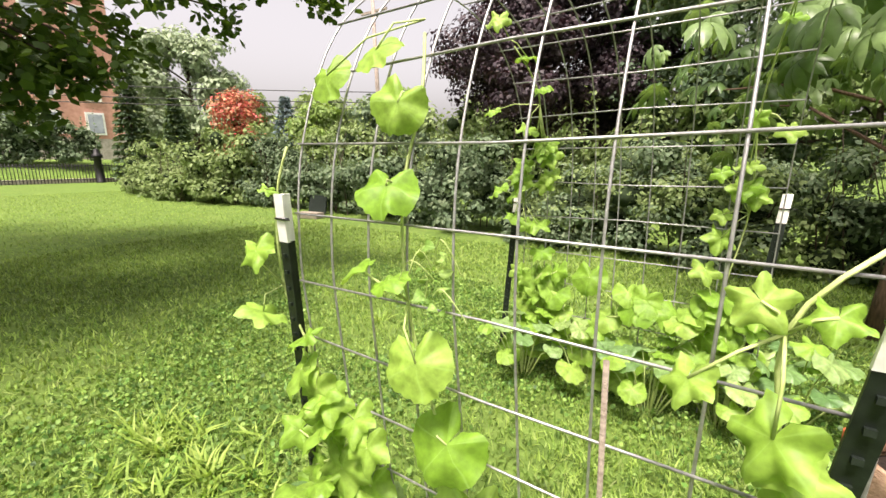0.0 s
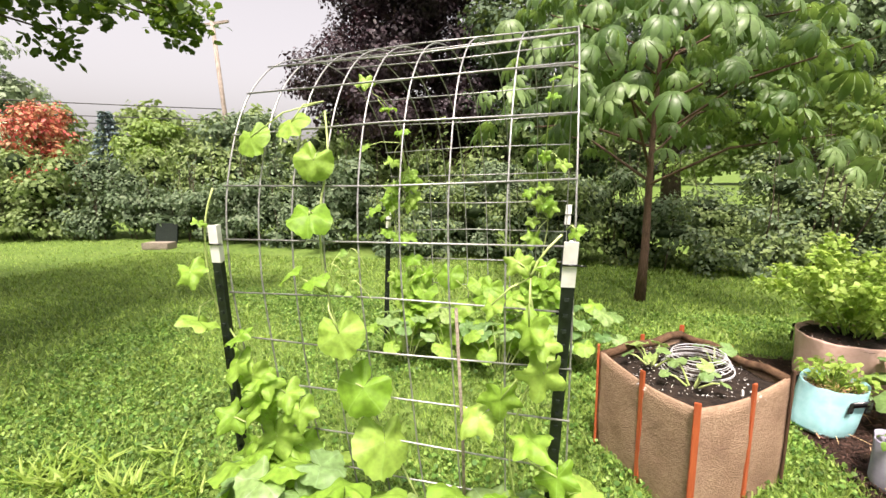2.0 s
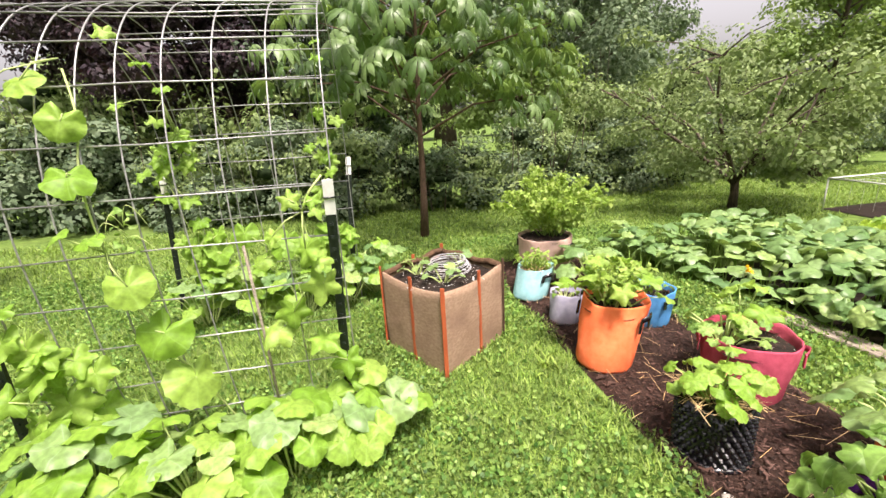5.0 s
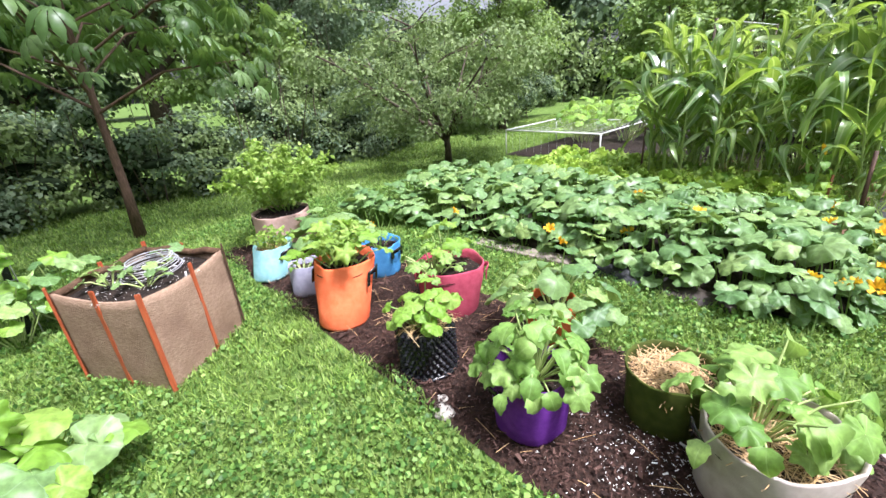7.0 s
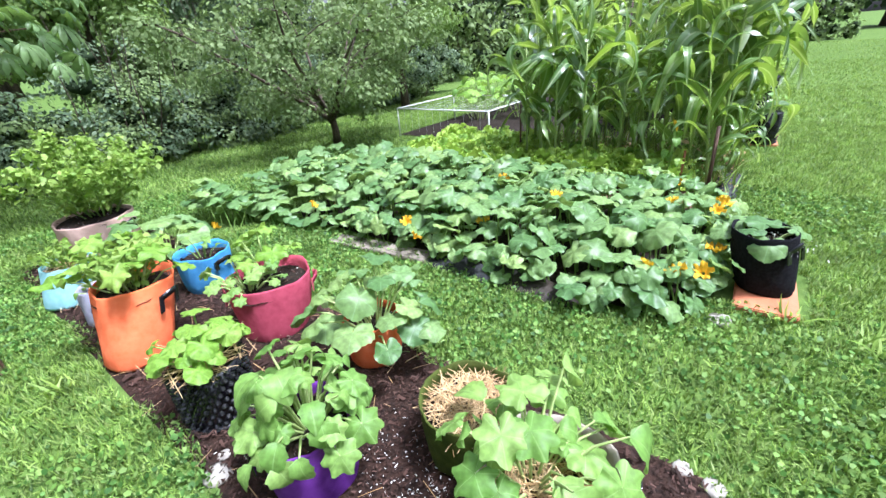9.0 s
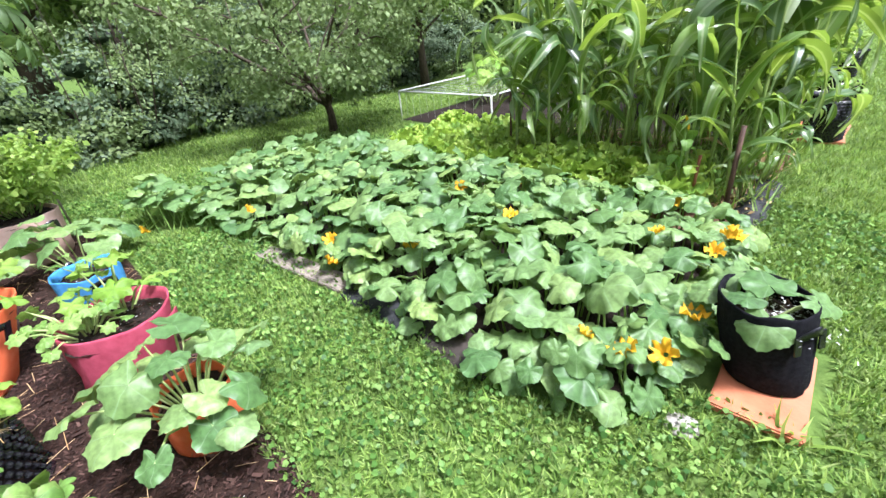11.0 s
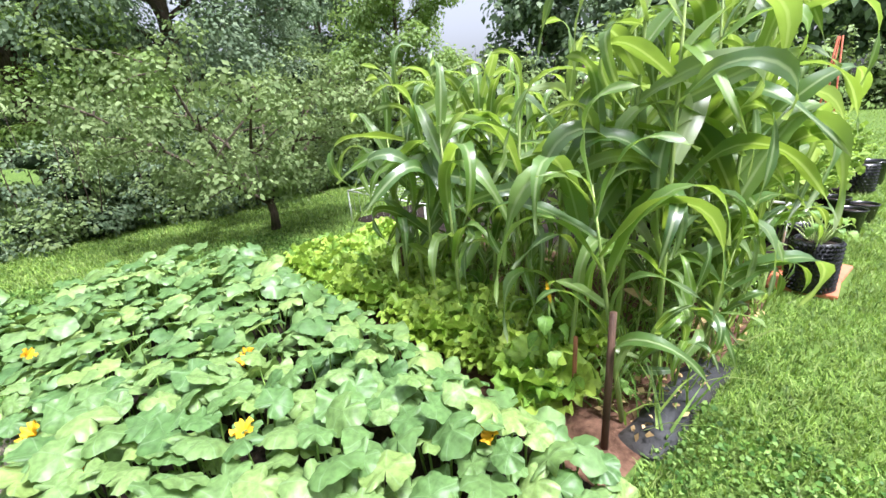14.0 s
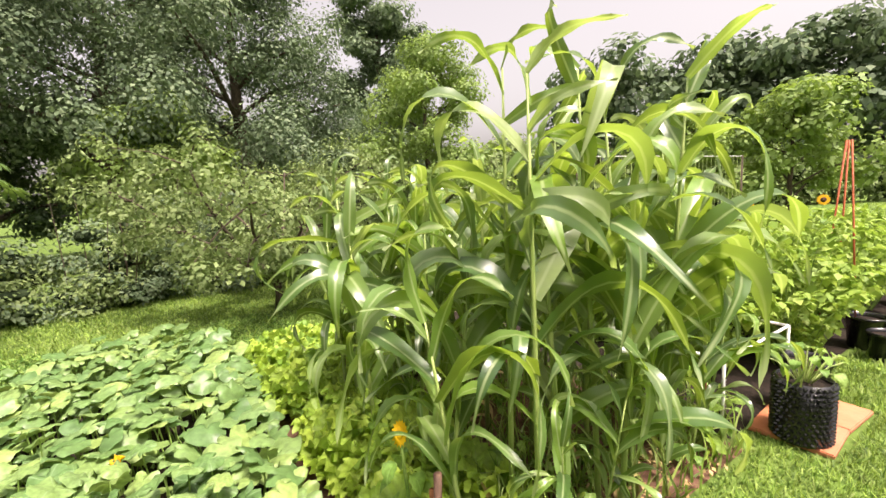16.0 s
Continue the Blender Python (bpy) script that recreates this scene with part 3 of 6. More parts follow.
def branchy(base, top, r0, count, reach, g, low=0.35, rise=0.5):
    """A leaning tapered trunk and its limbs; gives trunk, limbs and the limbs' ends."""
    a, b = Vector(base), Vector(top)
    pts = [a.lerp(b, k / 6) + Vector((g.normal(0, 0.02), g.normal(0, 0.02), 0)) * (b - a).length * 0.35 * (k > 0) for k in range(7)]
    trunk = tube(pts, [r0 * (1.25 if k == 0 else 1 - 0.8 * k / 6) for k in range(7)], 10)
    limbs, ends = [], [tuple(b)]
    for i in range(count):
        q = low + (1 - low) * (i + g.random()) / count
        s = a.lerp(b, q)
        ang = i * 2.4 + g.normal(0, 0.3)
        R = reach * (1.15 - 0.6 * q) * g.uniform(0.75, 1.2)
        e = s + Vector((math.cos(ang) * R, math.sin(ang) * R, R * rise * g.uniform(0.5, 1.3)))
        mid = s.lerp(e, 0.5) + Vector((0, 0, R * 0.1))
        limbs.append(tube([s, mid, e], [r0 * 0.45 * (1.1 - q), r0 * 0.25, r0 * 0.08], 6, False))
        ends += [tuple(mid.lerp(e, 0.4)), tuple(e)]
    return trunk, limbs, ends


def tree(name, at, height, r0, crown_r, n, size, mat, label, seed, low=0.3, count=12, blob=0.42, bark=M_bark, lean=(0, 0), squeeze=0.75, shell=0.5, rise=0.5):
    g = np.random.default_rng(seed)
    ob = thing(name, (*at, 0), label, "tree")
    trunk, limbs, ends = branchy((0, 0, 0), (lean[0], lean[1], height * 0.85), r0, count, crown_r * 0.85, g, low, rise)
    part("trunk", mesh_of("trunk", *trunk, bark), ob)
    for l in limbs:
        part("limb", mesh_of("limb", *l, bark), ob)
    rs = [(crown_r * blob * g.uniform(0.7, 1.2),) * 2 + (crown_r * blob * squeeze * g.uniform(0.7, 1.2),) for _ in ends]
    P, R = tufted(ends, rs, n, g, shell, 8, 0.5)
    P[:, 2] = np.maximum(P[:, 2], 0.15)
    part("crown", strewn("crown", LEAF4, P, R, size * g.uniform(0.6, 1.35, n), mat), ob, kind="stuff")
    return ob


def spruce(name, at, height, radius, n, size, mat, label, seed):
    g = np.random.default_rng(seed)
    ob = thing(name, (*at, 0), label, "tree")
    part("trunk", mesh_of("trunk", *tube([(0, 0, 0), (0, 0, height)], [height * 0.02, 0.01], 8), M_bark), ob)
    tier = g.integers(0, 16, n)
    q = (tier + 0.5) / 16
    a = g.integers(0, 9, n) * 0.7 + tier * 1.3 + g.normal(0, 0.13, n)
    rr = radius * (1 - q) * g.random(n) ** 0.5
    P = np.stack([rr * np.cos(a), rr * np.sin(a), height * (0.06 + 0.93 * q) - 0.22 * rr + g.normal(0, height * 0.008, n)], -1)
    R = turns(a - np.pi / 2, g.normal(-0.25, 0.25, n), g.normal(0, 0.5, n))
    S = size * g.uniform(0.6, 1.3, n)
    part("bough_growth", strewn("boughs", LEAF4, P, R, np.stack([S * 0.7, S, S], -1), mat), ob, kind="stuff")
    return ob


hedge("hedge", [(-3.6, 7.4), (0.0, 6.9), (3.2, 6.6), (6.2, 6.9), (9.5, 7.3), (13.0, 7.4)], 1.7, 1.75, 105000, 0.07, M_hedge, "loose dark green shrub hedge along the lawn", 11, dips=(-0.4, 3.6))
hedge("hedge", [(-3.4, 7.6), (-7.0, 8.0), (-10.5, 8.6), (-13.5, 8.3)], 2.0, 1.9, 30000, 0.1, M_tree, "tall green shrub border behind the lawn", 12, other=M_hedge)
hedge("hedge", [(-13.2, 8.2), (-15.5, 7.6), (-19.0, 7.7), (-23.5, 8.4)], 2.6, 1.9, 20000, 0.14, M_hedge_light, "rounded green shrubs at the end of the lawn", 13)
hedge("hedge", [(-22, 12), (-14, 14.5), (-6, 14), (0, 12.5)], 3.0, 2.9, 22000, 0.2, M_hedge_light, "wild green shrubs behind the hedge", 14)
hedge("clipped_hedge", [(-44.0, 3.0), (-43.4, 8.0), (-42.5, 12.0)], 3.0, 3.4, 14000, 0.25, M_hedge, "tall dark clipped hedge before the brick building", 15, other=M_tree, z=1.5)
hedge("hedge", [(4.0, 8.9), (6.0, 8.7), (9.0, 8.7), (13, 9.2)], 1.8, 2.4, 62000, 0.085, M_hedge_light, "tall shrubs and vines behind the hedge", 16, other=M_hedge)

def smooth_line(pts, step):
    """Points at even arc steps along a smooth line."""
    out, P = [], [Vector(p) for p in pts]
    for i in range(len(P) - 1):
        a, b, c, d = P[max(i - 1, 0)], P[i], P[i + 1], P[min(i + 2, len(P) - 1)]
        for k in range(12):
            t = k / 12
            out.append(0.5 * ((2 * b) + (c - a) * t + (2 * a - 5 * b + 4 * c - d) * t * t + (3 * b - a - 3 * c + d) * t ** 3))
    out.append(P[-1])
    res, acc = [out[0]], 0.0
    for i in range(1, len(out)):
        acc += (out[i] - out[i - 1]).length
        if acc >= step:
            res.append(out[i])
            acc = 0.0
    return res


# young horse chestnut with drooping palmate leaves
def palm_leaf(name, mat, seed):
    V, F = [], []
    for k in range(7):
        a = math.radians((k - 3) * 34)
        L = (0.55, 0.8, 0.95, 1.0, 0.95, 0.8, 0.55)[k]
        o = len(V)
        for s in range(5):
            q = s / 4
            w = (0.015, 0.06, 0.125, 0.145, 0.008)[s] * L
            y, z = q * L * (1 - 0.22 * q), -0.68 * q * q * L + 0.1 * q
            for e, dz in ((-w, -0.05), (0, 0.02), (w, -0.05)):
                V.append((e * math.cos(a) + y * math.sin(a), -e * math.sin(a) + y * math.cos(a), z + dz * q))
        for s in range(4):
            b = o + s * 3
            F += [(b, b + 1, b + 4, b + 3), (b + 1, b + 2, b + 5, b + 4)]
    return mesh_of(name, V, F, mat)


PALMATE = [palm_leaf("palmate_leaf", M_buckeye, i) for i in range(1)]


def chestnut(at):
    g = np.random.default_rng(31)
    ob = thing("horse_chestnut", (*at, 0), "young horse chestnut with large drooping palmate leaves on the lawn", "tree")
    trunk, limbs, ends = branchy((0, 0, 0), (0.05, 0.1, 3.7), 0.055, 24, 1.9, g, 0.36, 0.38)
    part("trunk", mesh_of("trunk", *trunk, M_bark_red), ob)
    for l in limbs:
        part("limb", mesh_of("limb", *l, M_bark_red), ob)
    for i in range(600):
        e = ends[g.integers(len(ends))]
        p = Vector(e) + Vector(g.normal(0, 1, 3)) * 0.25
        p.z = max(p.z, 1.45 + 0.35 * g.random())
        out = math.degrees(math.atan2(p.y, p.x)) - 90 + g.normal(0, 35)
        part("leaf", PALMATE[0], ob, m=aim(p, out, -22 + g.normal(0, 16), g.normal(0, 18), g.uniform(0.16, 0.28)))
    return ob


chestnut((1.13, 4.7))
# spreading small fruit tree with several dark stems
def fruit_tree(at):
    g = np.random.default_rng(33)
    ob = thing("fruit_tree", (*at, 0), "low spreading fruit tree with several dark stems", "tree")
    cs = []
    part("trunk", mesh_of("trunk", *tube([(0, 0, 0), (0.02, 0.01, 0.25), (-0.02, 0.0, 0.5)], [0.075, 0.058, 0.055], 9), M_bark), ob)
    for k in range(8):
        a = k * 0.8 + 0.4
        R = g.uniform(0.9, 1.9)
        c2, s2, up = math.cos(a), math.sin(a), 1.5 + 0.8 * g.random()
        pts = [(-0.02, 0, 0.35 + 0.02 * k), (R * 0.3 * c2, R * 0.3 * s2, 0.75 + 0.1 * g.random()), (R * 0.6 * c2 + g.normal(0, 0.08), R * 0.6 * s2, 0.6 * up + 0.2), (R * c2, R * s2, up)]
        part("limb", mesh_of("limb", *tube(smooth_line(pts, 0.12), np.linspace(0.04, 0.01, len(smooth_line(pts, 0.12))), 7), M_bark), ob)
        for q in (1, 2, 3):
            p = Vector(pts[q])
            for j in range(4):
                d = a + g.normal(0, 1.0)
                e = p + Vector((math.cos(d), math.sin(d), 0.3 * g.normal() + 0.05)) * g.uniform(0.4, 0.9)
                part("twig", mesh_of("twig", *tube([p, p.lerp(e, 0.5) + Vector((0, 0, 0.06)), e], [0.014, 0.009, 0.003], 5, False), M_bark), ob)
                cs += [tuple(p.lerp(e, 0.6)), tuple(e)]
    cs = [c for c in cs if c[2] > 0.6]
    n = 19000
    P, R = tufted(cs, [(0.38, 0.38, 0.18)] * len(cs), n, g, 0.2, 3, 0.6)
    part("crown", strewn("crown", LEAF4, P, R, 0.065 * g.uniform(0.6, 1.3, n), M_hedge_light), ob, kind="stuff")
    return ob


fruit_tree((5.95, 4.4))
tree("purple_maple", (-6.0, 15.4), 11.5, 0.3, 3.7, 85000, 0.15, M_maple_dark, "tall dark purple leaved maple behind the hedge", 41, 0.14, 30, 0.36)
tree("dark_conifer", (-0.6, 15.5), 12.0, 0.3, 3.2, 40000, 0.16, M_conifer, "tall dark evergreen tree behind the hedge", 42, 0.1, 24, 0.36)
tree("broad_tree", (3.4, 13.5), 11.0, 0.28, 4.2, 70000, 0.11, M_tree, "tall dark green tree behind the hedge", 43, 0.2, 20, 0.38)
tree("broad_tree", (6.8, 13.0), 11.0, 0.3, 3.8, 62000, 0.11, M_tree, "tall vine covered tree behind the hedge", 44, 0.15, 22, 0.38)
tree("light_tree", (9.9, 6.3), 5.3, 0.1, 1.5, 26000, 0.075, M_tree_light, "bushy yellow green tree behind the hedge", 45, 0.2, 16, 0.4)
tree("broad_tree", (19.6, 29.5), 19.0, 0.4, 4.6, 30000, 0.3, M_tree, "dark green tree among the shrubs", 46, 0.15, 18, 0.38)
tree("light_tree", (4.8, 10.4), 4.6, 0.1, 1.6, 12000, 0.11, M_tree_light, "small green tree in the shrub border", 47, 0.2, 12, 0.4)
spruce("spruce", (-35.9, 12.6), 8.8, 1.4, 9000, 0.34, M_conifer, "tall green spruce near the brick building", 51)
spruce("spruce", (-33.6, 14.6), 6.2, 1.5, 8000, 0.34, M_conifer, "green spruce beside a taller one", 52)
spruce("blue_spruce", (-24.2, 17.2), 5.6, 1.7, 5000, 0.3, M_bluespruce, "small silver blue spruce", 53)
tree("broad_tree", (-37.6, 17.8), 12.5, 0.35, 4.3, 12000, 0.36, M_hazed_tree, "large tree beyond the lawn, its green paled by haze", 54, 0.15, 18, 0.38)
tree("red_shrub", (-20.6, 11.9), 5.2, 0.08, 1.25, 3600, 0.17, M_red, "bright red leaved smoke bush", 55, 0.3, 18, 0.5)
tree("light_tree", (-21.0, 17.0), 5.2, 0.1, 1.7, 5000, 0.25, M_tree_light, "yellow green shrub tree beyond the hedge", 56, 0.15, 10, 0.45)
tree("light_tree", (-15.5, 18.0), 5.0, 0.1, 2.2, 6000, 0.25, M_tree, "green shrub tree beyond the hedge", 57, 0.15, 10, 0.45)
for i, (x, y, h) in enumerate([(44, 27, 15), (49, 21, 14), (52, 14, 14.5), (54, 7, 15), (56, 0, 14), (57, -8, 13)]):
    tree("far_tree", (x, y), h, 0.4, 6.0, 6000, 0.7, M_tree, "distant dark green tree", 60 + i, 0.1, 16, 0.42)
for i, (x, y, h) in enumerate([(-62, 26, 10), (-55, 32, 9), (-46, 38, 10), (-36, 42, 9), (-24, 46, 9), (-12, 46, 9), (0, 44, 10), (9, 47, 10), (18, 45, 8), (27, 41, 7), (36, 36, 6.0)]):
    tree("far_tree", (x, y), h, 0.4, 5.0, 4500, 0.7, M_hedge_light, "distant green tree beyond the lawn", 160 + i, 0.08, 14, 0.45)
tree("light_tree", (22.5, 3.4), 4.9, 0.1, 1.9, 6000, 0.2, M_tree_light, "light green leafy shrub tree past the garden", 71, 0.1, 14, 0.42)
tree("light_tree", (21.0, 6.4), 4.6, 0.1, 2.0, 6000, 0.2, M_tree_light, "light green leafy shrub past the garden", 72, 0.1, 14, 0.42)
hedge("hedge", [(14, 9.5), (20, 10), (28, 9), (34, 4), (36, -4)], 2.6, 3.0, 16000, 0.25, M_hedge_light, "shrub row closing the garden", 17)
for i, (x, y, h) in enumerate([(-14, -16, 11), (0, -20, 12), (14, -18, 11), (26, -14, 12), (-24, -8, 11)]):
    tree("broad_tree", (x, y), h, 0.3, 5.0, 5000, 0.6, M_tree, "green tree at the edge of the lawn", 80 + i, 0.15, 14, 0.42)

# maple whose lowest boughs hang over the lawn
def maple():
    g = np.random.default_rng(91)
    bx, by = -7.6, -2.6
    ob = thing("maple_tree", (bx, by, 0), "large maple with low hanging dark green boughs", "tree")
    part("trunk", mesh_of("trunk", *tube([(0, 0, 0), (0.1, 0, 1.5), (0.0, 0.2, 4), (0.3, 0.1, 9)], [0.36, 0.28, 0.2, 0.04], 12), M_bark), ob)
    low = [(-5.0, 0.8, 2.15), (-5.0, 1.2, 2.3), (-4.9, 1.5, 2.4), (-5.2, 1.0, 2.65), (-5.3, 1.6, 2.8), (-4.8, 2.3, 3.3), (-4.3, 2.7, 3.35), (-3.95, 3.3, 3.4), (-4.6, 2.9, 3.6), (-3.7, 3.2, 3.3), (-5.2, 0.5, 2.5), (-5.6, 2.0, 3.4)]
    low = low + [(x + g.normal(0, 0.3), y + g.normal(0, 0.3), z - abs(g.normal(0, 0.2))) for x, y, z in low]
    cs = [(x - bx, y - by, z) for x, y, z in low]
    rs = [(0.4, 0.4, 0.22)] * (len(cs) // 2) + [(0.22, 0.22, 0.2)] * (len(cs) // 2)
    for c in cs:
        part("limb", mesh_of("limb", *tube([(0, 0, 2.6), (c[0] * 0.5, c[1] * 0.5, 3.6), (c[0], c[1], c[2] + 0.1)], [0.07, 0.04, 0.008], 6, False), M_bark), ob)
    for k in range(34):
        a, R, z = g.uniform(0, 6.28), g.uniform(1.0, 5.6), g.uniform(4.2, 9.0)
        cs.append((R * math.cos(a), R * math.sin(a), z))
        rs.append((1.5, 1.5, 0.9))
        part("limb", mesh_of("limb", *tube([(0.05, 0.1, z * 0.55), (R * 0.5 * math.cos(a), R * 0.5 * math.sin(a), z * 0.9), cs[-1]], [0.09, 0.05, 0.01], 6, False), M_bark), ob)
    n1 = 3000
    P = clumps(cs[:len(low)], rs[:len(low)], n1, g, 0.35)
    part("bough_leaves", strewn("bough_leaves", CLOVER, P, rand_turns(n1, 0.6, g), 0.095 * g.uniform(0.6, 1.3, n1), M_maple), ob, kind="stuff")
    n2 = 12000
    P = clumps(cs[len(low):], rs[len(low):], n2, g, 0.2)
    part("crown", strewn("crown", LEAF4, P, rand_turns(n2, 0.6, g), 0.26 * g.uniform(0.6, 1.3, n2), M_maple), ob, kind="stuff")


maple()

# ---- cattle panel trellis ----
ARCH = [(0, 1.0, 0.0), (0, 0.91, 0.4), (0, 0.85, 0.9), (0, 0.83, 1.2), (0, 0.867, 1.517), (0, 1.0, 1.84), (0, 1.2, 2.05), (0, 1.45, 2.16), (0, 1.75, 2.2), (0, 2.05, 2.16), (0, 2.3, 2.05), (0, 2.5, 1.84), (0, 2.63, 1.517), (0, 2.67, 1.2), (0, 2.68, 0.9), (0, 2.67, 0.4), (0, 2.62, 0.0)]
X0, X1 = -1.148, 0.229
trellis = thing("arched_trellis", (0, 0, 0), "arched galvanised wire panel trellis standing on the lawn", "trellis")
fine = smooth_line(ARCH, 0.06)
for q in (0, 0.104, 0.216, 0.33, 0.45, 0.574, 0.695, 0.83, 1.0):
    x = X0 + (X1 - X0) * q
    lean = 0.015 * math.sin(q * 9)
    part("wire", mesh_of("wire", *tube([(x + lean * p.z, p.y, p.z) for p in fine], 0.0036, 6), M_wire), trellis)
dense = smooth_line(ARCH, 0.0)
run = np.concatenate([[0], np.cumsum([(dense[k + 1] - dense[k]).length for k in range(len(dense) - 1)])])
mark = run[next(k for k, p in enumerate(dense) if p.z > 1.512)] % 0.219
cross = [dense[int(np.searchsorted(run, s))] for s in np.arange(mark, run[-1] - 0.05, 0.219)]
for i, p in enumerate(cross):
    s = 0.008 * math.sin(i * 2.1)
    part("wire", mesh_of("wire", *tube([(X0 - 0.01, p.y - 0.006, p.z + s), (-0.46, p.y - 0.004, p.z - s), (X1 + 0.01, p.y - 0.006, p.z + s * 0.5)], 0.0036, 6), M_wire), trellis)


def t_post(at, top, label):
    ob = thing("fence_post", at, label, "post", "posts of the trellis")
    d = Vector(top) - Vector(at)
    a = Vector((0, 0, -0.05))

    def bar(q0, q1, grow):
        pieces = []
        for sx, sy, oy in ((0.042 + grow, 0.009 + grow, 0), (0.009 + grow, 0.034 + grow, 0.017)):
            V = []
            for q in (q0, q1):
                c = a.lerp(d, q)
                V += [(c.x + u * sx / 2, c.y + oy + v * sy / 2, c.z) for u, v in ((-1, -1), (1, -1), (1, 1), (-1, 1))]
            pieces.append((V, [(0, 1, 5, 4), (1, 2, 6, 5), (2, 3, 7, 6), (3, 0, 4, 7), (4, 5, 6, 7), (3, 2, 1, 0)]))
        return joined(pieces)
    part("shaft", mesh_of("shaft", *bar(0, 0.895, 0), M_post, False), ob)
    part("painted_top", mesh_of("painted_top", *bar(0.89, 1.0, 0.002), M_white, False), ob, "white painted post top")
    stud = mesh_of("stud", *box(0.014, 0.01, 0.012), M_post, False)
    for k in range(20):
        c = a.lerp(d, 0.06 + 0.042 * k)
        part("stud", stud, ob, m=pose(c.x, c.y - 0.008, c.z))
    c = a.lerp(d, 0.945)
    part("zip_tie", mesh_of("zip_tie", *joined([box(0.05, 0.018, 0.006, (c.x, c.y - 0.002, c.z)), box(0.03, 0.004, 0.004, (c.x + 0.035, c.y - 0.01, c.z))]), M_black), ob, "black plastic zip tie")


for b, t in (((0.16, 1.03, 0), (0.225, 0.76, 1.33)), ((-1.32, 0.95, 0), (-1.15, 0.77, 1.37)), ((-1.31, 2.68, 0), (-1.24, 2.74, 1.25)), ((0.16, 2.68, 0), (0.25, 2.72, 1.3))):
    t_post(b, t, "dark green steel fence post with a white top")
stake = thing("garden_stake", (-0.165, 0.9, 0), "thin pale bamboo stake tied to the trellis", "stake")
part("cane", mesh_of("cane", *tube([(0, 0, 0), (0.01, -0.05, 0.55), (0, -0.075, 1.07)], [0.008, 0.007, 0.007], 6), M_board), stake)

# climbing vines on the trellis
FRONT = [(-1.24, 1.38, 0.04), (-1.27, 1.18, 0.09), (-1.26, 0.97, 0.10), (-1.12, 0.78, 0.11), (-1.02, 0.62, 0.13), (-0.98, 0.44, 0.14), (-1.15, 0.26, 0.12), (-0.78, 1.20, 0.06), (-0.70, 1.17, 0.06), (-0.60, 0.97, 0.10), (-0.54, 0.73, 0.12), (-0.48, 0.48, 0.14)]
FRONT2 = [(-0.71, 1.41, 0.09), (-0.82, 1.76, 0.08), (-0.69, 1.61, 0.08), (-0.99, 1.71, 0.08), (-0.08, 0.66, 0.11), (0.10, 1.05, 0.09), (0.15, 0.88, 0.11), (0.06, 1.26, 0.06), (0.15, 1.25, 0.05), (0.24, 1.36, 0.04)]
BACK = [(-1.03, 2.15, 0.08), (-0.99, 2.02, 0.08), (-0.95, 1.87, 0.08), (-1.07, 1.66, 0.09), (-1.3, 1.78, 0.07), (-1.13, 1.33, 0.1), (-1.3, 1.28, 0.1), (-1.19, 1.10, 0.1), (-0.99, 0.87, 0.11), (-1.05, 0.67, 0.11), (-0.96, 0.24, 0.13), (-0.66, 0.27, 0.12)]
BACK2 = [(-0.39, 0.26, 0.12), (-0.05, 0.39, 0.11), (0.13, 2.02, 0.06), (0.14, 2.1, 0.05), (0.07, 1.66, 0.07), (0.07, 1.45, 0.08), (0.12, 1.29, 0.08), (-1.16, 0.15, 0.12), (-0.81, 0.45, 0.12), (-0.30, 0.64, 0.1), (-0.55, 0.5, 0.11), (-0.1, 0.2, 0.11)]


FRONT3 = [(-1.05, 0.3, 0.12), (-0.88, 0.22, 0.12), (-1.2, 0.5, 0.1), (-0.85, 0.58, 0.1), (-1.1, 0.9, 0.08), (0.0, 0.75, 0.1), (0.1, 0.58, 0.11), (0.2, 0.45, 0.1), (0.14, 1.0, 0.08), (-0.02, 1.12, 0.06)]


gv = np.random.default_rng(333)
BACK3 = [(gv.normal(-1.08, 0.1), gv.uniform(0.3, 1.6), gv.uniform(0.07, 0.12)) for _ in range(20)]
BACK4 = [(gv.uniform(-1.1, 0.2), gv.uniform(0.12, 0.75), gv.uniform(0.08, 0.13)) for _ in range(34)]
FRONT4 = [(gv.uniform(-1.22, -0.85), gv.uniform(0.1, 0.75), gv.uniform(0.09, 0.14)) for _ in range(13)]
BACK5 = [(gv.normal(0.08, 0.1), gv.uniform(0.3, 1.75), gv.uniform(0.06, 0.11)) for _ in range(16)]


def arch_y(z, back):
    pts = ARCH[8:] if back else ARCH[:9]
    zs, ys = [p[2] for p in pts], [p[1] for p in pts]
    if back:
        zs, ys = zs[::-1], ys[::-1]
    return float(np.interp(z, zs, ys))


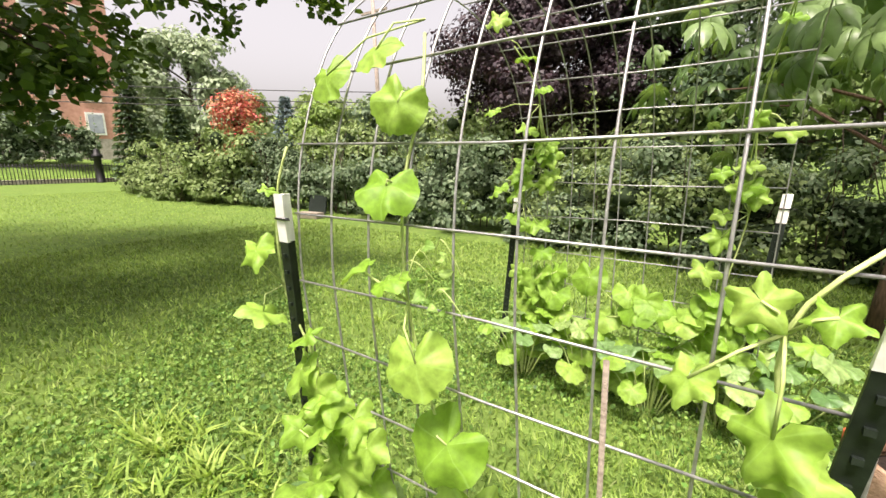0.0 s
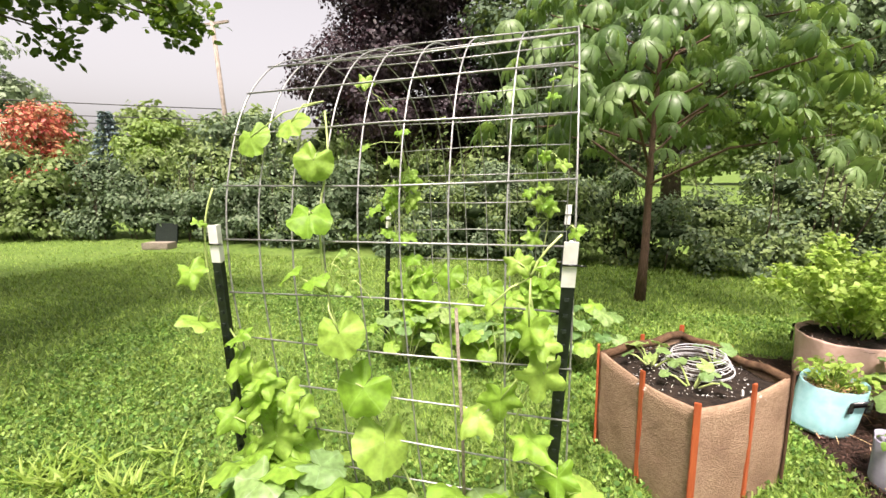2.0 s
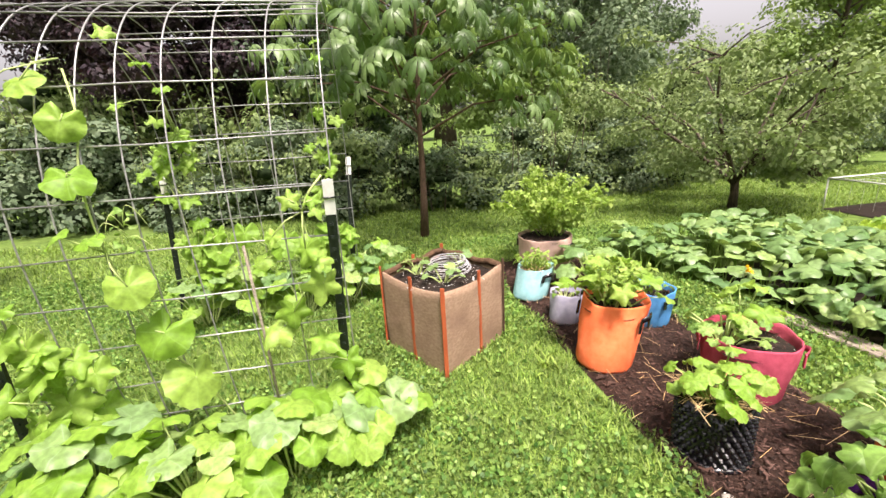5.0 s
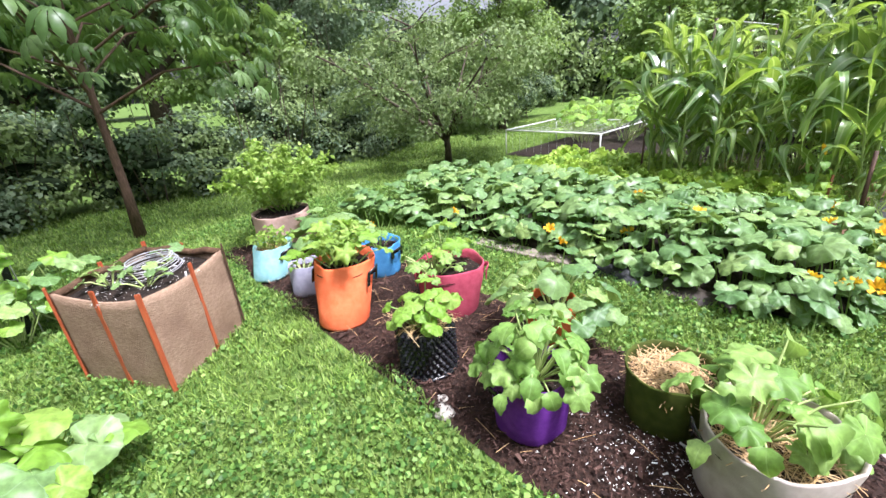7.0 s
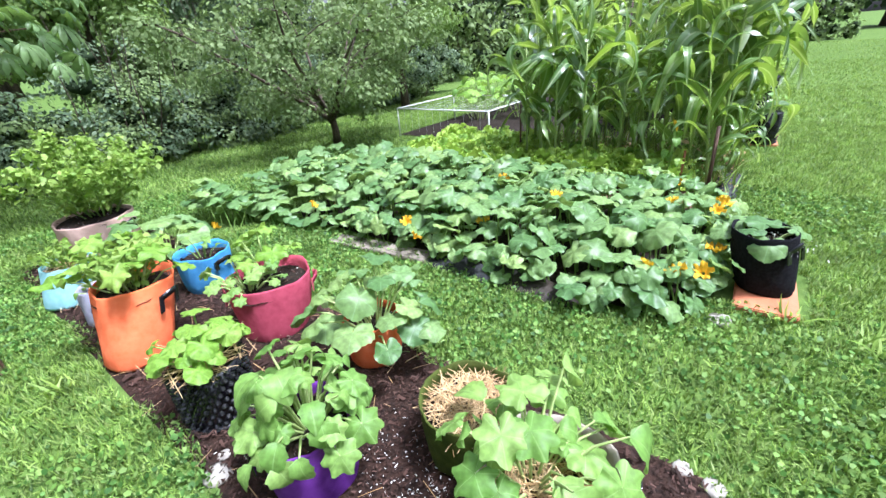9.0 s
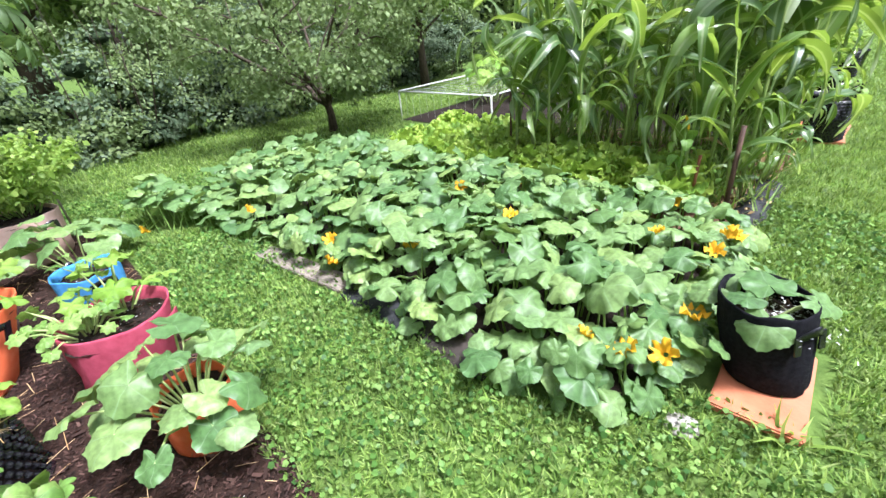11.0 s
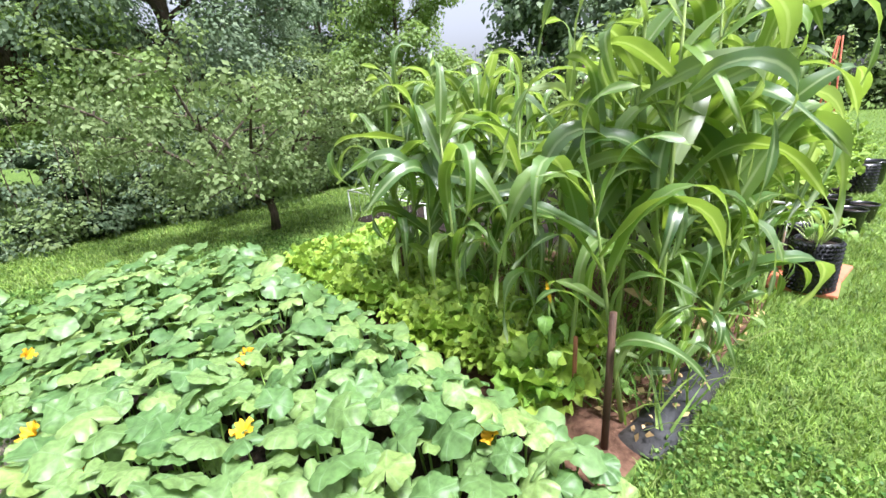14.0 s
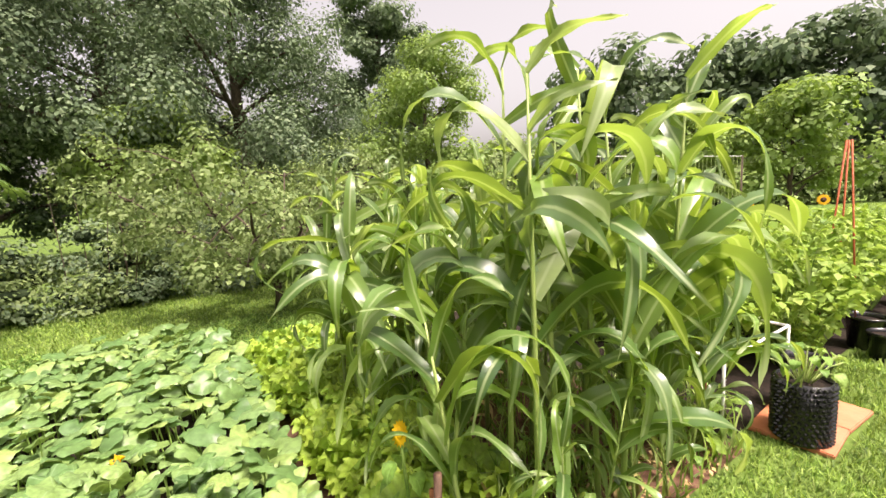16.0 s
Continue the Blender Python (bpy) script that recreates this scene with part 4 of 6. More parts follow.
def vine(root, stem_pts, leaves, back, meshes, label, seed, facing=180):
    g = np.random.default_rng(seed)
    ob = thing("climbing_vine", root, label, "vine", "vines on the trellis")
    o = Vector(root)
    S = [Vector((x, arch_y(z, back) + (-0.02 if not back else -0.03), z)) - o for x, z in stem_pts]
    part("stem", mesh_of("stem", *tube(smooth_line(S, 0.05), 0.0042, 6), M_stem_pale), ob)
    for i, (x, z, s) in enumerate(leaves):
        p = Vector((x, arch_y(z, back) - 0.05 - 0.05 * g.random(), z)) - o
        near = min(S, key=lambda v: (v - p).length)
        st = part("leaf_stalk", mesh_of("leaf_stalk", *tube([near, near.lerp(p, 0.5) + Vector((0, -0.03, 0.02)), p], 0.003, 5), M_stem_pale), ob)
        part("leaf", meshes[i % len(meshes)], st, m=aim(p, facing + g.normal(0, 28), -48 + g.normal(0, 20), g.normal(0, 16), s))
    return ob


vine((-0.35, 0.93, 0), [(-0.35, 0.0), (-0.45, 0.35), (-0.6, 0.72), (-0.68, 1.1), (-0.7, 1.4), (-0.68, 1.62), (-0.74, 1.85)], FRONT[7:] + FRONT2[:4], False, GOURD_LEAVES, "light green gourd vine climbing the wire panel", 101)
vine((-1.1, 0.95, 0), [(-1.1, 0.0), (-1.05, 0.4), (-1.12, 0.75), (-1.24, 1.05), (-1.25, 1.35), (-1.2, 1.55)], FRONT[:7] + FRONT3[:5] + FRONT4, False, VINE_LEAVES, "bright green lobed vine beside a fence post", 102)
vine((0.08, 0.95, 0), [(0.08, 0.0), (0.02, 0.5), (0.12, 0.9), (0.1, 1.2), (0.21, 1.36)], FRONT2[4:] + FRONT3[5:], False, VINE_LEAVES, "bright green vine climbing the wire panel", 103)
vine((-1.0, 2.62, 0), [(-1.0, 0.0), (-1.05, 0.6), (-1.15, 1.2), (-1.0, 1.8), (-1.05, 2.1)], BACK[:10] + BACK3, True, VINE_LEAVES, "green vine climbing the far side of the arch", 104)
vine((-0.6, 2.62, 0), [(-0.6, 0.0), (-0.7, 0.3), (-0.4, 0.5), (-0.15, 0.4), (0.05, 0.6)], BACK4 + BACK[10:] + BACK2[:2] + BACK2[7:], True, GOURD_LEAVES, "low green vine at the foot of the arch", 105)
vine((0.05, 2.62, 0), [(0.05, 0.0), (0.02, 0.6), (0.1, 1.2), (0.08, 1.7), (0.13, 2.1)], BACK2[2:7] + BACK5, True, VINE_LEAVES, "green vine near the back post of the arch", 106)

# a tuft of young shoots and buds on the gourd vine
tuft = thing("vine_shoot", (-0.58, 0.8, 1.14), "pale yellow green tuft of young shoots and buds", "vine", "vines on the trellis")
gt = np.random.default_rng(107)
for i in range(16):
    a1 = i * 2.4
    part("shoot", BEAN_LEAVES[i % 3], tuft, m=aim((0.03 * math.cos(a1), 0.03 * math.sin(a1), 0.012 * i - 0.05), math.degrees(a1), gt.uniform(10, 70), gt.normal(0, 20), gt.uniform(0.018, 0.035)))
for i in range(5):
    a1 = i * 1.3 + 0.4
    pts = [(0, 0, 0.02 * i), (0.05 * math.cos(a1), -0.03, 0.03 * i + 0.03), (0.1 * math.cos(a1), -0.03 + 0.02 * math.sin(a1), 0.03 * i - 0.02 + 0.03 * math.sin(i * 2)), (0.12 * math.cos(a1), -0.02, 0.03 * i - 0.05)]
    part("tendril", mesh_of("tendril", *tube(smooth_line(pts, 0.012), 0.0016, 4, False), M_stem_pale), tuft)

# leafy gourd plants at the foot of the arch
def ground_plant(name, at, n, sx, sy, h, size, meshes, label, seed, pitch=-18, stem=M_stem_pale, cat="plant", group="", z0=0.0, tall=0.5, low=0.75):
    g = np.random.default_rng(seed)
    ob = thing(name, at, label, cat, group)
    for i in range(n):
        a, q = i * 2.4 + g.normal(0, 0.2), math.sqrt((i + 0.7) / n)
        x, y = sx * q * math.cos(a), sy * q * math.sin(a)
        z = h * (1 - tall * q * q) * g.uniform(low, 1.12)
        p = Vector((x, y, z))
        b = Vector((x * 0.2, y * 0.2, z0))
        st = part("stalk", mesh_of("stalk", *tube([b, b.lerp(p, 0.55) + Vector((0, 0, 0.12 * h)), p], [0.0055, 0.0045, 0.003], 5, False), stem), ob)
        part("leaf", meshes[i % len(meshes)], st, m=aim(p, math.degrees(a) - 90 + g.normal(0, 30), pitch * (0.3 + q) + g.normal(0, 12), g.normal(0, 12), size * g.uniform(0.7, 1.25)))
    return ob


for i, (x, y, n, h) in enumerate([(-0.95, 0.72, 16, 0.36), (-0.5, 0.62, 15, 0.32), (-0.1, 0.66, 14, 0.32), (0.22, 0.8, 12, 0.3)]):
    ground_plant("gourd_plant", (x, y, 0), n + 4, 0.32, 0.26, h + 0.05, 0.1, GOURD_LEAVES + SQUASH_LEAVES[:1], "bushy light green gourd plant at the foot of the arch", 110 + i, group="gourd plants")
for i, (x, y) in enumerate([(-1.05, 2.5), (-0.65, 2.6), (-0.25, 2.5), (0.1, 2.6), (0.4, 2.75)]):
    ground_plant("gourd_plant", (x, y, 0), 18, 0.3, 0.24, 0.5, 0.085, GOURD_LEAVES[:1] + SQUASH_LEAVES[:2], "green gourd plant at the far foot of the arch", 120 + i, group="gourd plants")

# round nasturtium leaves beside a post
DISC_LEAF = outline_leaf("disc_leaf", lambda a: 1.0 + 0.02 * math.sin(6 * a), M_squash_far, 30, -0.1, 0.08, 2)
ground_plant("nasturtium", (-1.12, 0.74, 0), 9, 0.15, 0.12, 0.3, 0.055, [DISC_LEAF], "nasturtium with round blue green leaves beside a fence post", 126, -20, low=0.4)

# ---- burlap planter ----
def planter():
    A, B, C = Vector((0.75, 1.22, 0)), Vector((1.25, 1.62, 0)), Vector((0.42, 1.74, 0))
    D = B + C - A
    o = (A + D) / 2
    ob = thing("burlap_planter", tuple(o), "square burlap planter with orange wooden slats and dark soil", "planter")
    cor = [v - o for v in (A, B, D, C)]
    H, n = 0.56, 20
    ring = []
    for i in range(4):
        p, q = cor[i], cor[(i + 1) % 4]
        for k in range(n):
            t = k / n
            v = p.lerp(q, t)
            bul = math.sin(math.pi * t) * 0.012
            ring.append((v * (1 + bul)).copy())
    V, F, m = [], [], len(ring)
    levels = [(1.0 + 0.02 * math.sin(math.pi * q), H * q) for q in np.linspace(0, 1, 13)] + [(0.965, H + 0.004), (0.955, H - 0.06)]
    for s, z in levels:
        for k, v in enumerate(ring):
            sag = -0.028 * math.sin(math.pi * (k % n) / n) if z > 0.45 else 0
            w = 0.014 * noise.noise((v.x * 5, v.y * 5, z * 5)) + 0.010 * noise.noise((v.x * 8, v.y * 8, z * 26 + v.x * 6))
            V.append((v.x * (s + w), v.y * (s + w), z + sag))
    for j in range(len(levels) - 1):
        for k in range(m):
            a, b = j * m + k, j * m + (k + 1) % m
            F.append((a, b, b + m, a + m))
    part("burlap_wall", mesh_of("burlap_wall", V, F, M_burlap), ob)
    soil = [(v.x * 0.958, v.y * 0.958, H - 0.055 + 0.02 * noise.noise((v.x * 8, v.y * 8, 0))) for v in ring] + [(0, 0, H - 0.03)]
    part("soil", mesh_of("planter_soil", soil, [(k, (k + 1) % m, m) for k in range(m)], M_soil), ob, "dark potting soil")
    for k in (1, 2):
        p, q = cor[k] * 0.985, cor[(k + 1) % 4] * 0.985
        pts = [p.lerp(q, t / 6) + Vector((0, 0, H - 0.01 + 0.012 * math.sin(t * 2))) for t in range(7)]
        part("rolled_edge", mesh_of("rolled_edge", *tube(pts, 0.024, 8), M_burlap_dark), ob, "dark rolled burlap edge")
    place = [cor[0], cor[0].lerp(cor[1], 0.56), cor[1], cor[0].lerp(cor[3], 0.48), cor[3], cor[2], cor[1].lerp(cor[2], 0.5), cor[3].lerp(cor[2], 0.5)]
    for i, v in enumerate(place):
        d = v.normalized()
        ang = math.degrees(math.atan2(d.y, d.x))
        if i == 1 or i == 6:
            n2 = (cor[1] - cor[0]) if i == 1 else (cor[2] - cor[1])
            ang = math.degrees(math.atan2(-n2.x, n2.y))
        sl = mesh_of("slat", *box(0.012, 0.026, H + 0.05, (0, 0, H / 2 + 0.018), 0.003), M_slat_brown if i in (2,) else M_slat, False)
        part("slat", sl, ob, "brown wooden slat" if i == 2 else "orange stained wooden slat", pose(v.x * 1.025, v.y * 1.025, 0, 0, 0, ang))
    coil = [((0.17 - 0.0012 * q) * math.cos(q), (0.16 - 0.0012 * q) * math.sin(q) + 0.01 * math.sin(q * 0.37), H - 0.035 + 0.0022 * q + 0.008 * math.sin(q + 1)) for q in np.linspace(0, 2 * math.pi * 7, 200)]
    coil_ob = thing("wire_coil", (o.x + 0.05, o.y + 0.02, 0), "coil of pale plastic coated wire on the soil", "coil")
    part("strand", mesh_of("strand", *tube([(x, y, z) for x, y, z in coil], 0.0022, 5), M_white_coil), coil_ob)
    g = np.random.default_rng(5)
    n3 = 420
    P = np.stack([g.uniform(-0.27, 0.27, n3), g.uniform(-0.27, 0.27, n3), np.full(n3, H - 0.028)], -1)
    part("perlite", strewn("perlite", CHIP, P, rand_turns(n3, 0.9, g), 0.008 * np.exp(g.normal(0, 0.4, n3)), M_perlite), ob, "white perlite grains", kind="stuff")
    ground_plant("young_squash", (o.x - 0.02, o.y - 0.16, H - 0.04), 6, 0.14, 0.12, 0.11, 0.04, SQUASH_LEAVES[:2], "young squash seedling beside the wire coil", 132)
    ground_plant("young_squash", (o.x - 0.16, o.y + 0.04, H - 0.04), 7, 0.15, 0.13, 0.12, 0.045, SQUASH_LEAVES[:1], "young squash seedling in the burlap planter", 130)
    ground_plant("young_squash", (o.x + 0.16, o.y + 0.12, H - 0.04), 5, 0.13, 0.13, 0.10, 0.04, SQUASH_LEAVES[:1], "young squash seedling in the burlap planter", 131)


planter()

# ---- fabric grow bags on the mulch ----
def grow_bag(at, r0, r1, h, mat, label, seed, soil=M_soil, fill=0.06, handles=2, handle_turn=0, band=M_black, straw=0, lean=(0, 0)):
    ob = thing("grow_bag", at, label, "planter", "grow bags on the mulch")
    prof = [(r0 * 0.6, 0.0), (r0 * 0.94, 0.002), (r0, 0.02), (r0 * 1.03, h * 0.3), ((r0 + r1) / 2 * 1.02, h * 0.62), (r1, h * 0.97), (r1 * 0.995, h), (r1 * 0.96, h * 0.995), (r1 * 0.94, h * 0.9), ((r0 + r1) / 2 * 0.95, h - fill - 0.03)]
    part("bag", mesh_of("bag", *lathe(prof, 40, 0.10, seed), mat), ob)
    ring = [(r1 * 0.95, h - fill), (r1 * 0.6, h - fill + 0.012), (r1 * 0.25, h - fill + 0.006), (0.004, h - fill + 0.014)]
    part("soil", mesh_of("bag_soil", *lathe(ring, 24, 0.12, seed + 1), soil), ob, "dark potting soil")
    gs = np.random.default_rng(seed + 900)
    for nm, cnt, sz, mt in (("bark_crumb_layer", 160, 0.026, M_chip), ("perlite", 60, 0.009, M_perlite)):
        rr, aa = r1 * 0.9 * np.sqrt(gs.random(cnt)), gs.uniform(0, 6.28, cnt)
        P = np.stack([rr * np.cos(aa), rr * np.sin(aa), np.full(cnt, h - fill + 0.014)], -1)
        part(nm, strewn(nm, CHIP, P, rand_turns(cnt, 0.8, gs), sz * gs.uniform(0.3, 1.3, cnt), mt), ob, kind="stuff")
    for k in range(handles):
        a = math.radians(handle_turn + 360 * k / handles)
        c, s = math.cos(a), math.sin(a)
        pts = []
        for q in np.linspace(0, 1, 9):
            u = (q - 0.5) * 0.11
            rr = r1 * 1.02 + 0.028 * math.sin(math.pi * q)
            pts.append((rr * c - u * s, rr * s + u * c, h * 0.8 + 0.045 * math.sin(math.pi * q) * (1 if k % 2 else 0.4)))
        V = []
        for p in pts:
            V += [(p[0], p[1], p[2] - 0.018), (p[0] + 0.003 * c, p[1] + 0.003 * s, p[2] - 0.018), (p[0] + 0.003 * c, p[1] + 0.003 * s, p[2] + 0.013), (p[0], p[1], p[2] + 0.013)]
        F = [tuple(i * 4 + j + d for j, d in ((e, 0), ((e + 1) % 4, 0))) + tuple(i * 4 + j + 4 for j in ((e + 1) % 4, e)) for i in range(8) for e in range(4)]
        strap = part("handle", mesh_of("handle", V, F, band), ob, "stitched strap handle")
        for u in (-0.055, 0.055):
            rr = r1 * 1.03
            tab = [(rr * c - (u + e) * s + o * c, rr * s + (u + e) * c + o * s, z) for z in (h * 0.62, h * 0.84) for o in (0, 0.006) for e in (-0.014, 0.014)]
            part("tab", mesh_of("tab", tab, [(0, 1, 3, 2), (4, 6, 7, 5), (2, 3, 7, 6), (0, 4, 5, 1), (0, 2, 6, 4), (1, 5, 7, 3)], band, False), strap)
    if straw:
        g = np.random.default_rng(seed + 50)
        rr, aa = r1 * 0.8 * np.sqrt(g.random(straw)), g.uniform(0, 6.28, straw)
        P = np.stack([rr * np.cos(aa), rr * np.sin(aa), h - fill + 0.012 + 0.055 * g.random(straw) * (1 - (rr / r1) ** 2)], -1)
        R = turns(g.uniform(0, 6.28, straw), g.normal(0, 0.3, straw), g.normal(0, 0.3, straw))
        L = g.uniform(0.05, 0.17, straw)
        part("straw", strewn("straw", STRAND, P, R, np.stack([L, L * 0 + 0.028, L * 0 + 0.035], -1), M_straw), ob, "dry straw mulch", kind="stuff")
    if lean != (0, 0):
        for piece in [c for c in bpy.data.objects if c.parent == ob or (c.parent and c.parent.parent == ob)]:
            for v in piece.data.vertices:
                v.co.x += lean[0] * v.co.z / h
                v.co.y += lean[1] * v.co.z / h
    return ob


STRAND = ([(-0.5, -0.05, 0), (0, -0.05, 0.05), (0.5, -0.03, 0), (0.5, 0.05, 0), (0, 0.05, 0.05), (-0.5, 0.05, 0)], [(0, 1, 4, 5), (1, 2, 3, 4)])
grow_bag((1.705, 2.205, 0.02), 0.15, 0.16, 0.25, M_teal, "light teal fabric grow bag with dark handles", 1, lean=(0.09, 0.08), handle_turn=-70, straw=160, fill=0.05)
grow_bag((1.77, 1.685, 0.02), 0.115, 0.125, 0.22, M_greyfelt, "small grey lavender fabric pot", 2, lean=(0.04, 0.04), handles=0)
grow_bag((1.745, 1.10, 0.02), 0.17, 0.2, 0.385, M_orange, "bright orange fabric grow bag with black straps", 3, lean=(0.13, 0.10), handle_turn=-60)
grow_bag((2.35, 1.50, 0.02), 0.155, 0.17, 0.27, M_blue, "blue fabric grow bag with black straps", 4, handle_turn=-75)
grow_bag((2.32, 0.66, 0.02), 0.195, 0.225, 0.31, M_maroon, "maroon fabric grow bag", 5, lean=(0.05, 0.03), handle_turn=-40, band=M_maroon)
grow_bag((1.84, -0.335, 0.02), 0.15, 0.168, 0.30, M_purple, "purple fabric grow bag with a leafy plant", 6, handle_turn=150)
grow_bag((2.26, -0.745, 0.02), 0.165, 0.18, 0.27, M_olive, "olive green fabric grow bag filled with straw", 7, handles=0, straw=520, fill=0.07)
grow_bag((2.11, -1.12, 0.02), 0.20, 0.22, 0.30, M_tan, "pale tan fabric grow bag mulched with straw", 8, handle_turn=-55, straw=480, fill=0.07)
grow_bag((2.45, -0.04, 0.02), 0.13, 0.14, 0.25, M_orange, "small orange fabric pot under squash leaves", 9, handles=0)
grow_bag((2.12, 2.83, 0.02), 0.25, 0.27, 0.36, M_pink, "wide pinkish beige fabric grow bag", 10, handle_turn=-50, fill=0.025)


def air_pot(at, r, h, label, seed, cone_rows=7, cone_cols=20, straw=0, dish=True):
    ob = thing("air_pot", at, label, "planter", "air pots")
    part("wall", mesh_of("wall", *lathe([(r * 0.96, 0.0), (r, 0.01), (r * 0.97, h * 0.5), (r * 0.94, h), (r * 0.9, h), (r * 0.9, h - 0.05)], 40), M_black), ob)
    cones = []
    for j in range(cone_rows):
        for k in range(cone_cols):
            a = 2 * math.pi * (k + 0.5 * (j % 2)) / cone_cols
            z = h * (j + 0.7) / (cone_rows + 0.4)
            d, t = Vector((math.cos(a), math.sin(a), 0)), Vector((-math.sin(a), math.cos(a), 0))
            c, w = d * r * 0.98, math.pi * r / cone_cols * 0.8
            V = [c + t * w * math.cos(b) + Vector((0, 0, z + w * math.sin(b))) for b in np.linspace(0, 5.236, 6)]
            T = [c + d * 0.016 + t * w * 0.35 * math.cos(b) + Vector((0, 0, z + w * 0.35 * math.sin(b))) for b in np.linspace(0, 5.236, 6)]
            cones.append((V + T, [(i, (i + 1) % 6, 6 + (i + 1) % 6, 6 + i) for i in range(6)] + [tuple(range(6, 12))]))
    part("cone_relief", mesh_of("cones", *joined(cones), M_black, False), ob, "rows of moulded cones")
    if dish:
        part("foot_ring", mesh_of("foot_ring", *lathe([(r * 0.9, 0.0), (r * 1.12, 0.0), (r * 1.14, 0.012), (r * 1.0, 0.016)], 40), M_black), ob)
    part("soil", mesh_of("pot_soil", *lathe([(r * 0.94, h - 0.03), (r * 0.5, h - 0.02), (0.004, h - 0.015)], 24, 0.1, seed), M_soil), ob)
    if straw:
        g = np.random.default_rng(seed)
        rr, aa = r * 1.05 * np.sqrt(g.random(straw)), g.uniform(0, 6.28, straw)
        P = np.stack([rr * np.cos(aa), rr * np.sin(aa), h - 0.0 + 0.04 * g.random(straw)], -1)
        L = g.uniform(0.05, 0.2, straw)
        part("straw", strewn("straw", STRAND, P, turns(aa + g.normal(0, 0.8, straw), g.normal(0, 0.3, straw), g.normal(0, 0.3, straw)), np.stack([L, L * 0 + 0.028, L * 0 + 0.035], -1), M_straw), ob, "dry straw", kind="stuff")
    return ob


air_pot((1.81, 0.32, 0.02), 0.15, 0.27, "black dimpled air pot holding a strawberry plant", 21, 9, 26, straw=170)
air_pot((7.86, -1.40, 0.03), 0.145, 0.38, "black dimpled air pot on terracotta tiles", 22, 12, 28, dish=False)
air_pot((11.9, -1.25, 0.03), 0.165, 0.38, "black dimpled air pot further along the bed", 23, 9, 22, dish=False)

# plants in the bags
ground_plant("leafy_plant", (1.86, -0.33, 0.26), 52, 0.22, 0.25, 0.33, 0.066, ROUND_LEAVES + BEAN_LEAVES, "leafy pale green plant spilling from the purple bag", 140, -30, tall=0.85, low=0.6)
ground_plant("squash_plant", (2.43, -0.08, 0.2), 24, 0.34, 0.32, 0.34, 0.09, SQUASH_LEAVES, "squash plant with broad leaves in an orange pot", 141, -20, low=0.45)
ground_plant("squash_plant", (2.12, -1.06, 0.24), 32, 0.26, 0.26, 0.36, 0.08, BEAN_LEAVES + ROUND_LEAVES, "broad leaved plant in the pale tan bag", 142, -25, low=0.3)
ground_plant("strawberry_plant", (1.81, 0.32, 0.26), 30, 0.2, 0.2, 0.25, 0.05, GOURD_LEAVES, "strawberry plant with straw in a black air pot", 143, -30, M_stem, low=0.35)
ground_plant("squash_plant", (1.85, 1.19, 0.32), 12, 0.32, 0.3, 0.32, 0.10, VINE_LEAVES, "young yellow green squash plant in the orange bag", 144, -15)
ground_plant("seedling", (2.35, 1.5, 0.2), 6, 0.10, 0.10, 0.2, 0.05, BEAN_LEAVES, "small seedling in the blue bag", 145, 20, M_stem)
ground_plant("pepper_plant", (2.24, 0.72, 0.26), 30, 0.22, 0.2, 0.24, 0.045, ROUND_LEAVES, "light green plant in the maroon bag", 146, -20, low=0.3)
ground_plant("pepper_plant", (2.4, 0.78, 0.26), 9, 0.2, 0.2, 0.3, 0.09, VINE_LEAVES, "yellow green leafy plant in the maroon bag", 147, -10)
ground_plant("seedling", (1.77, 1.685, 0.18), 7, 0.10, 0.10, 0.12, 0.035, BEAN_LEAVES, "tiny seedling in the grey pot", 148)
ground_plant("squash_plant", (2.35, 2.25, 0.0), 18, 0.42, 0.4, 0.42, 0.11, SQUASH_LEAVES, "squash plant trailing beside the mulch bed", 149)


def feathery_plant(name, at, n, r, h, size, label, seed):
    g = np.random.default_rng(seed)
    ob = thing(name, at, label, "plant")
    tips = []
    for k in range(20):
        a, q = k * 2.4, math.sqrt((k + 0.5) / 20)
        e = Vector((r * q * math.cos(a), r * q * math.sin(a), h * (1.05 - 0.45 * q * q) * g.uniform(0.8, 1.1)))
        b = Vector((e.x * 0.15, e.y * 0.15, 0))
        part("stalk", mesh_of("stalk", *tube([b, b.lerp(e, 0.5) + Vector((0, 0, 0.1 * h)), e], [0.007, 0.005, 0.002], 5, False), M_stem), ob)
        tips += [b.lerp(e, t) + Vector((0, 0, 0.1 * h * math.sin(math.pi * t))) for t in (0.28, 0.45, 0.65, 0.82, 0.95, 1.08)]
    P = clumps([tuple(t) for t in tips], [(r * 0.15, r * 0.15, r * 0.07)] * len(tips), n, g, 0.1)
    part("leaves", strewn("feathery_leaves", LEAF4, P, rand_turns(n, 0.7, g), size * g.uniform(0.5, 1.3, n), M_tomato), ob, kind="stuff")
    return ob


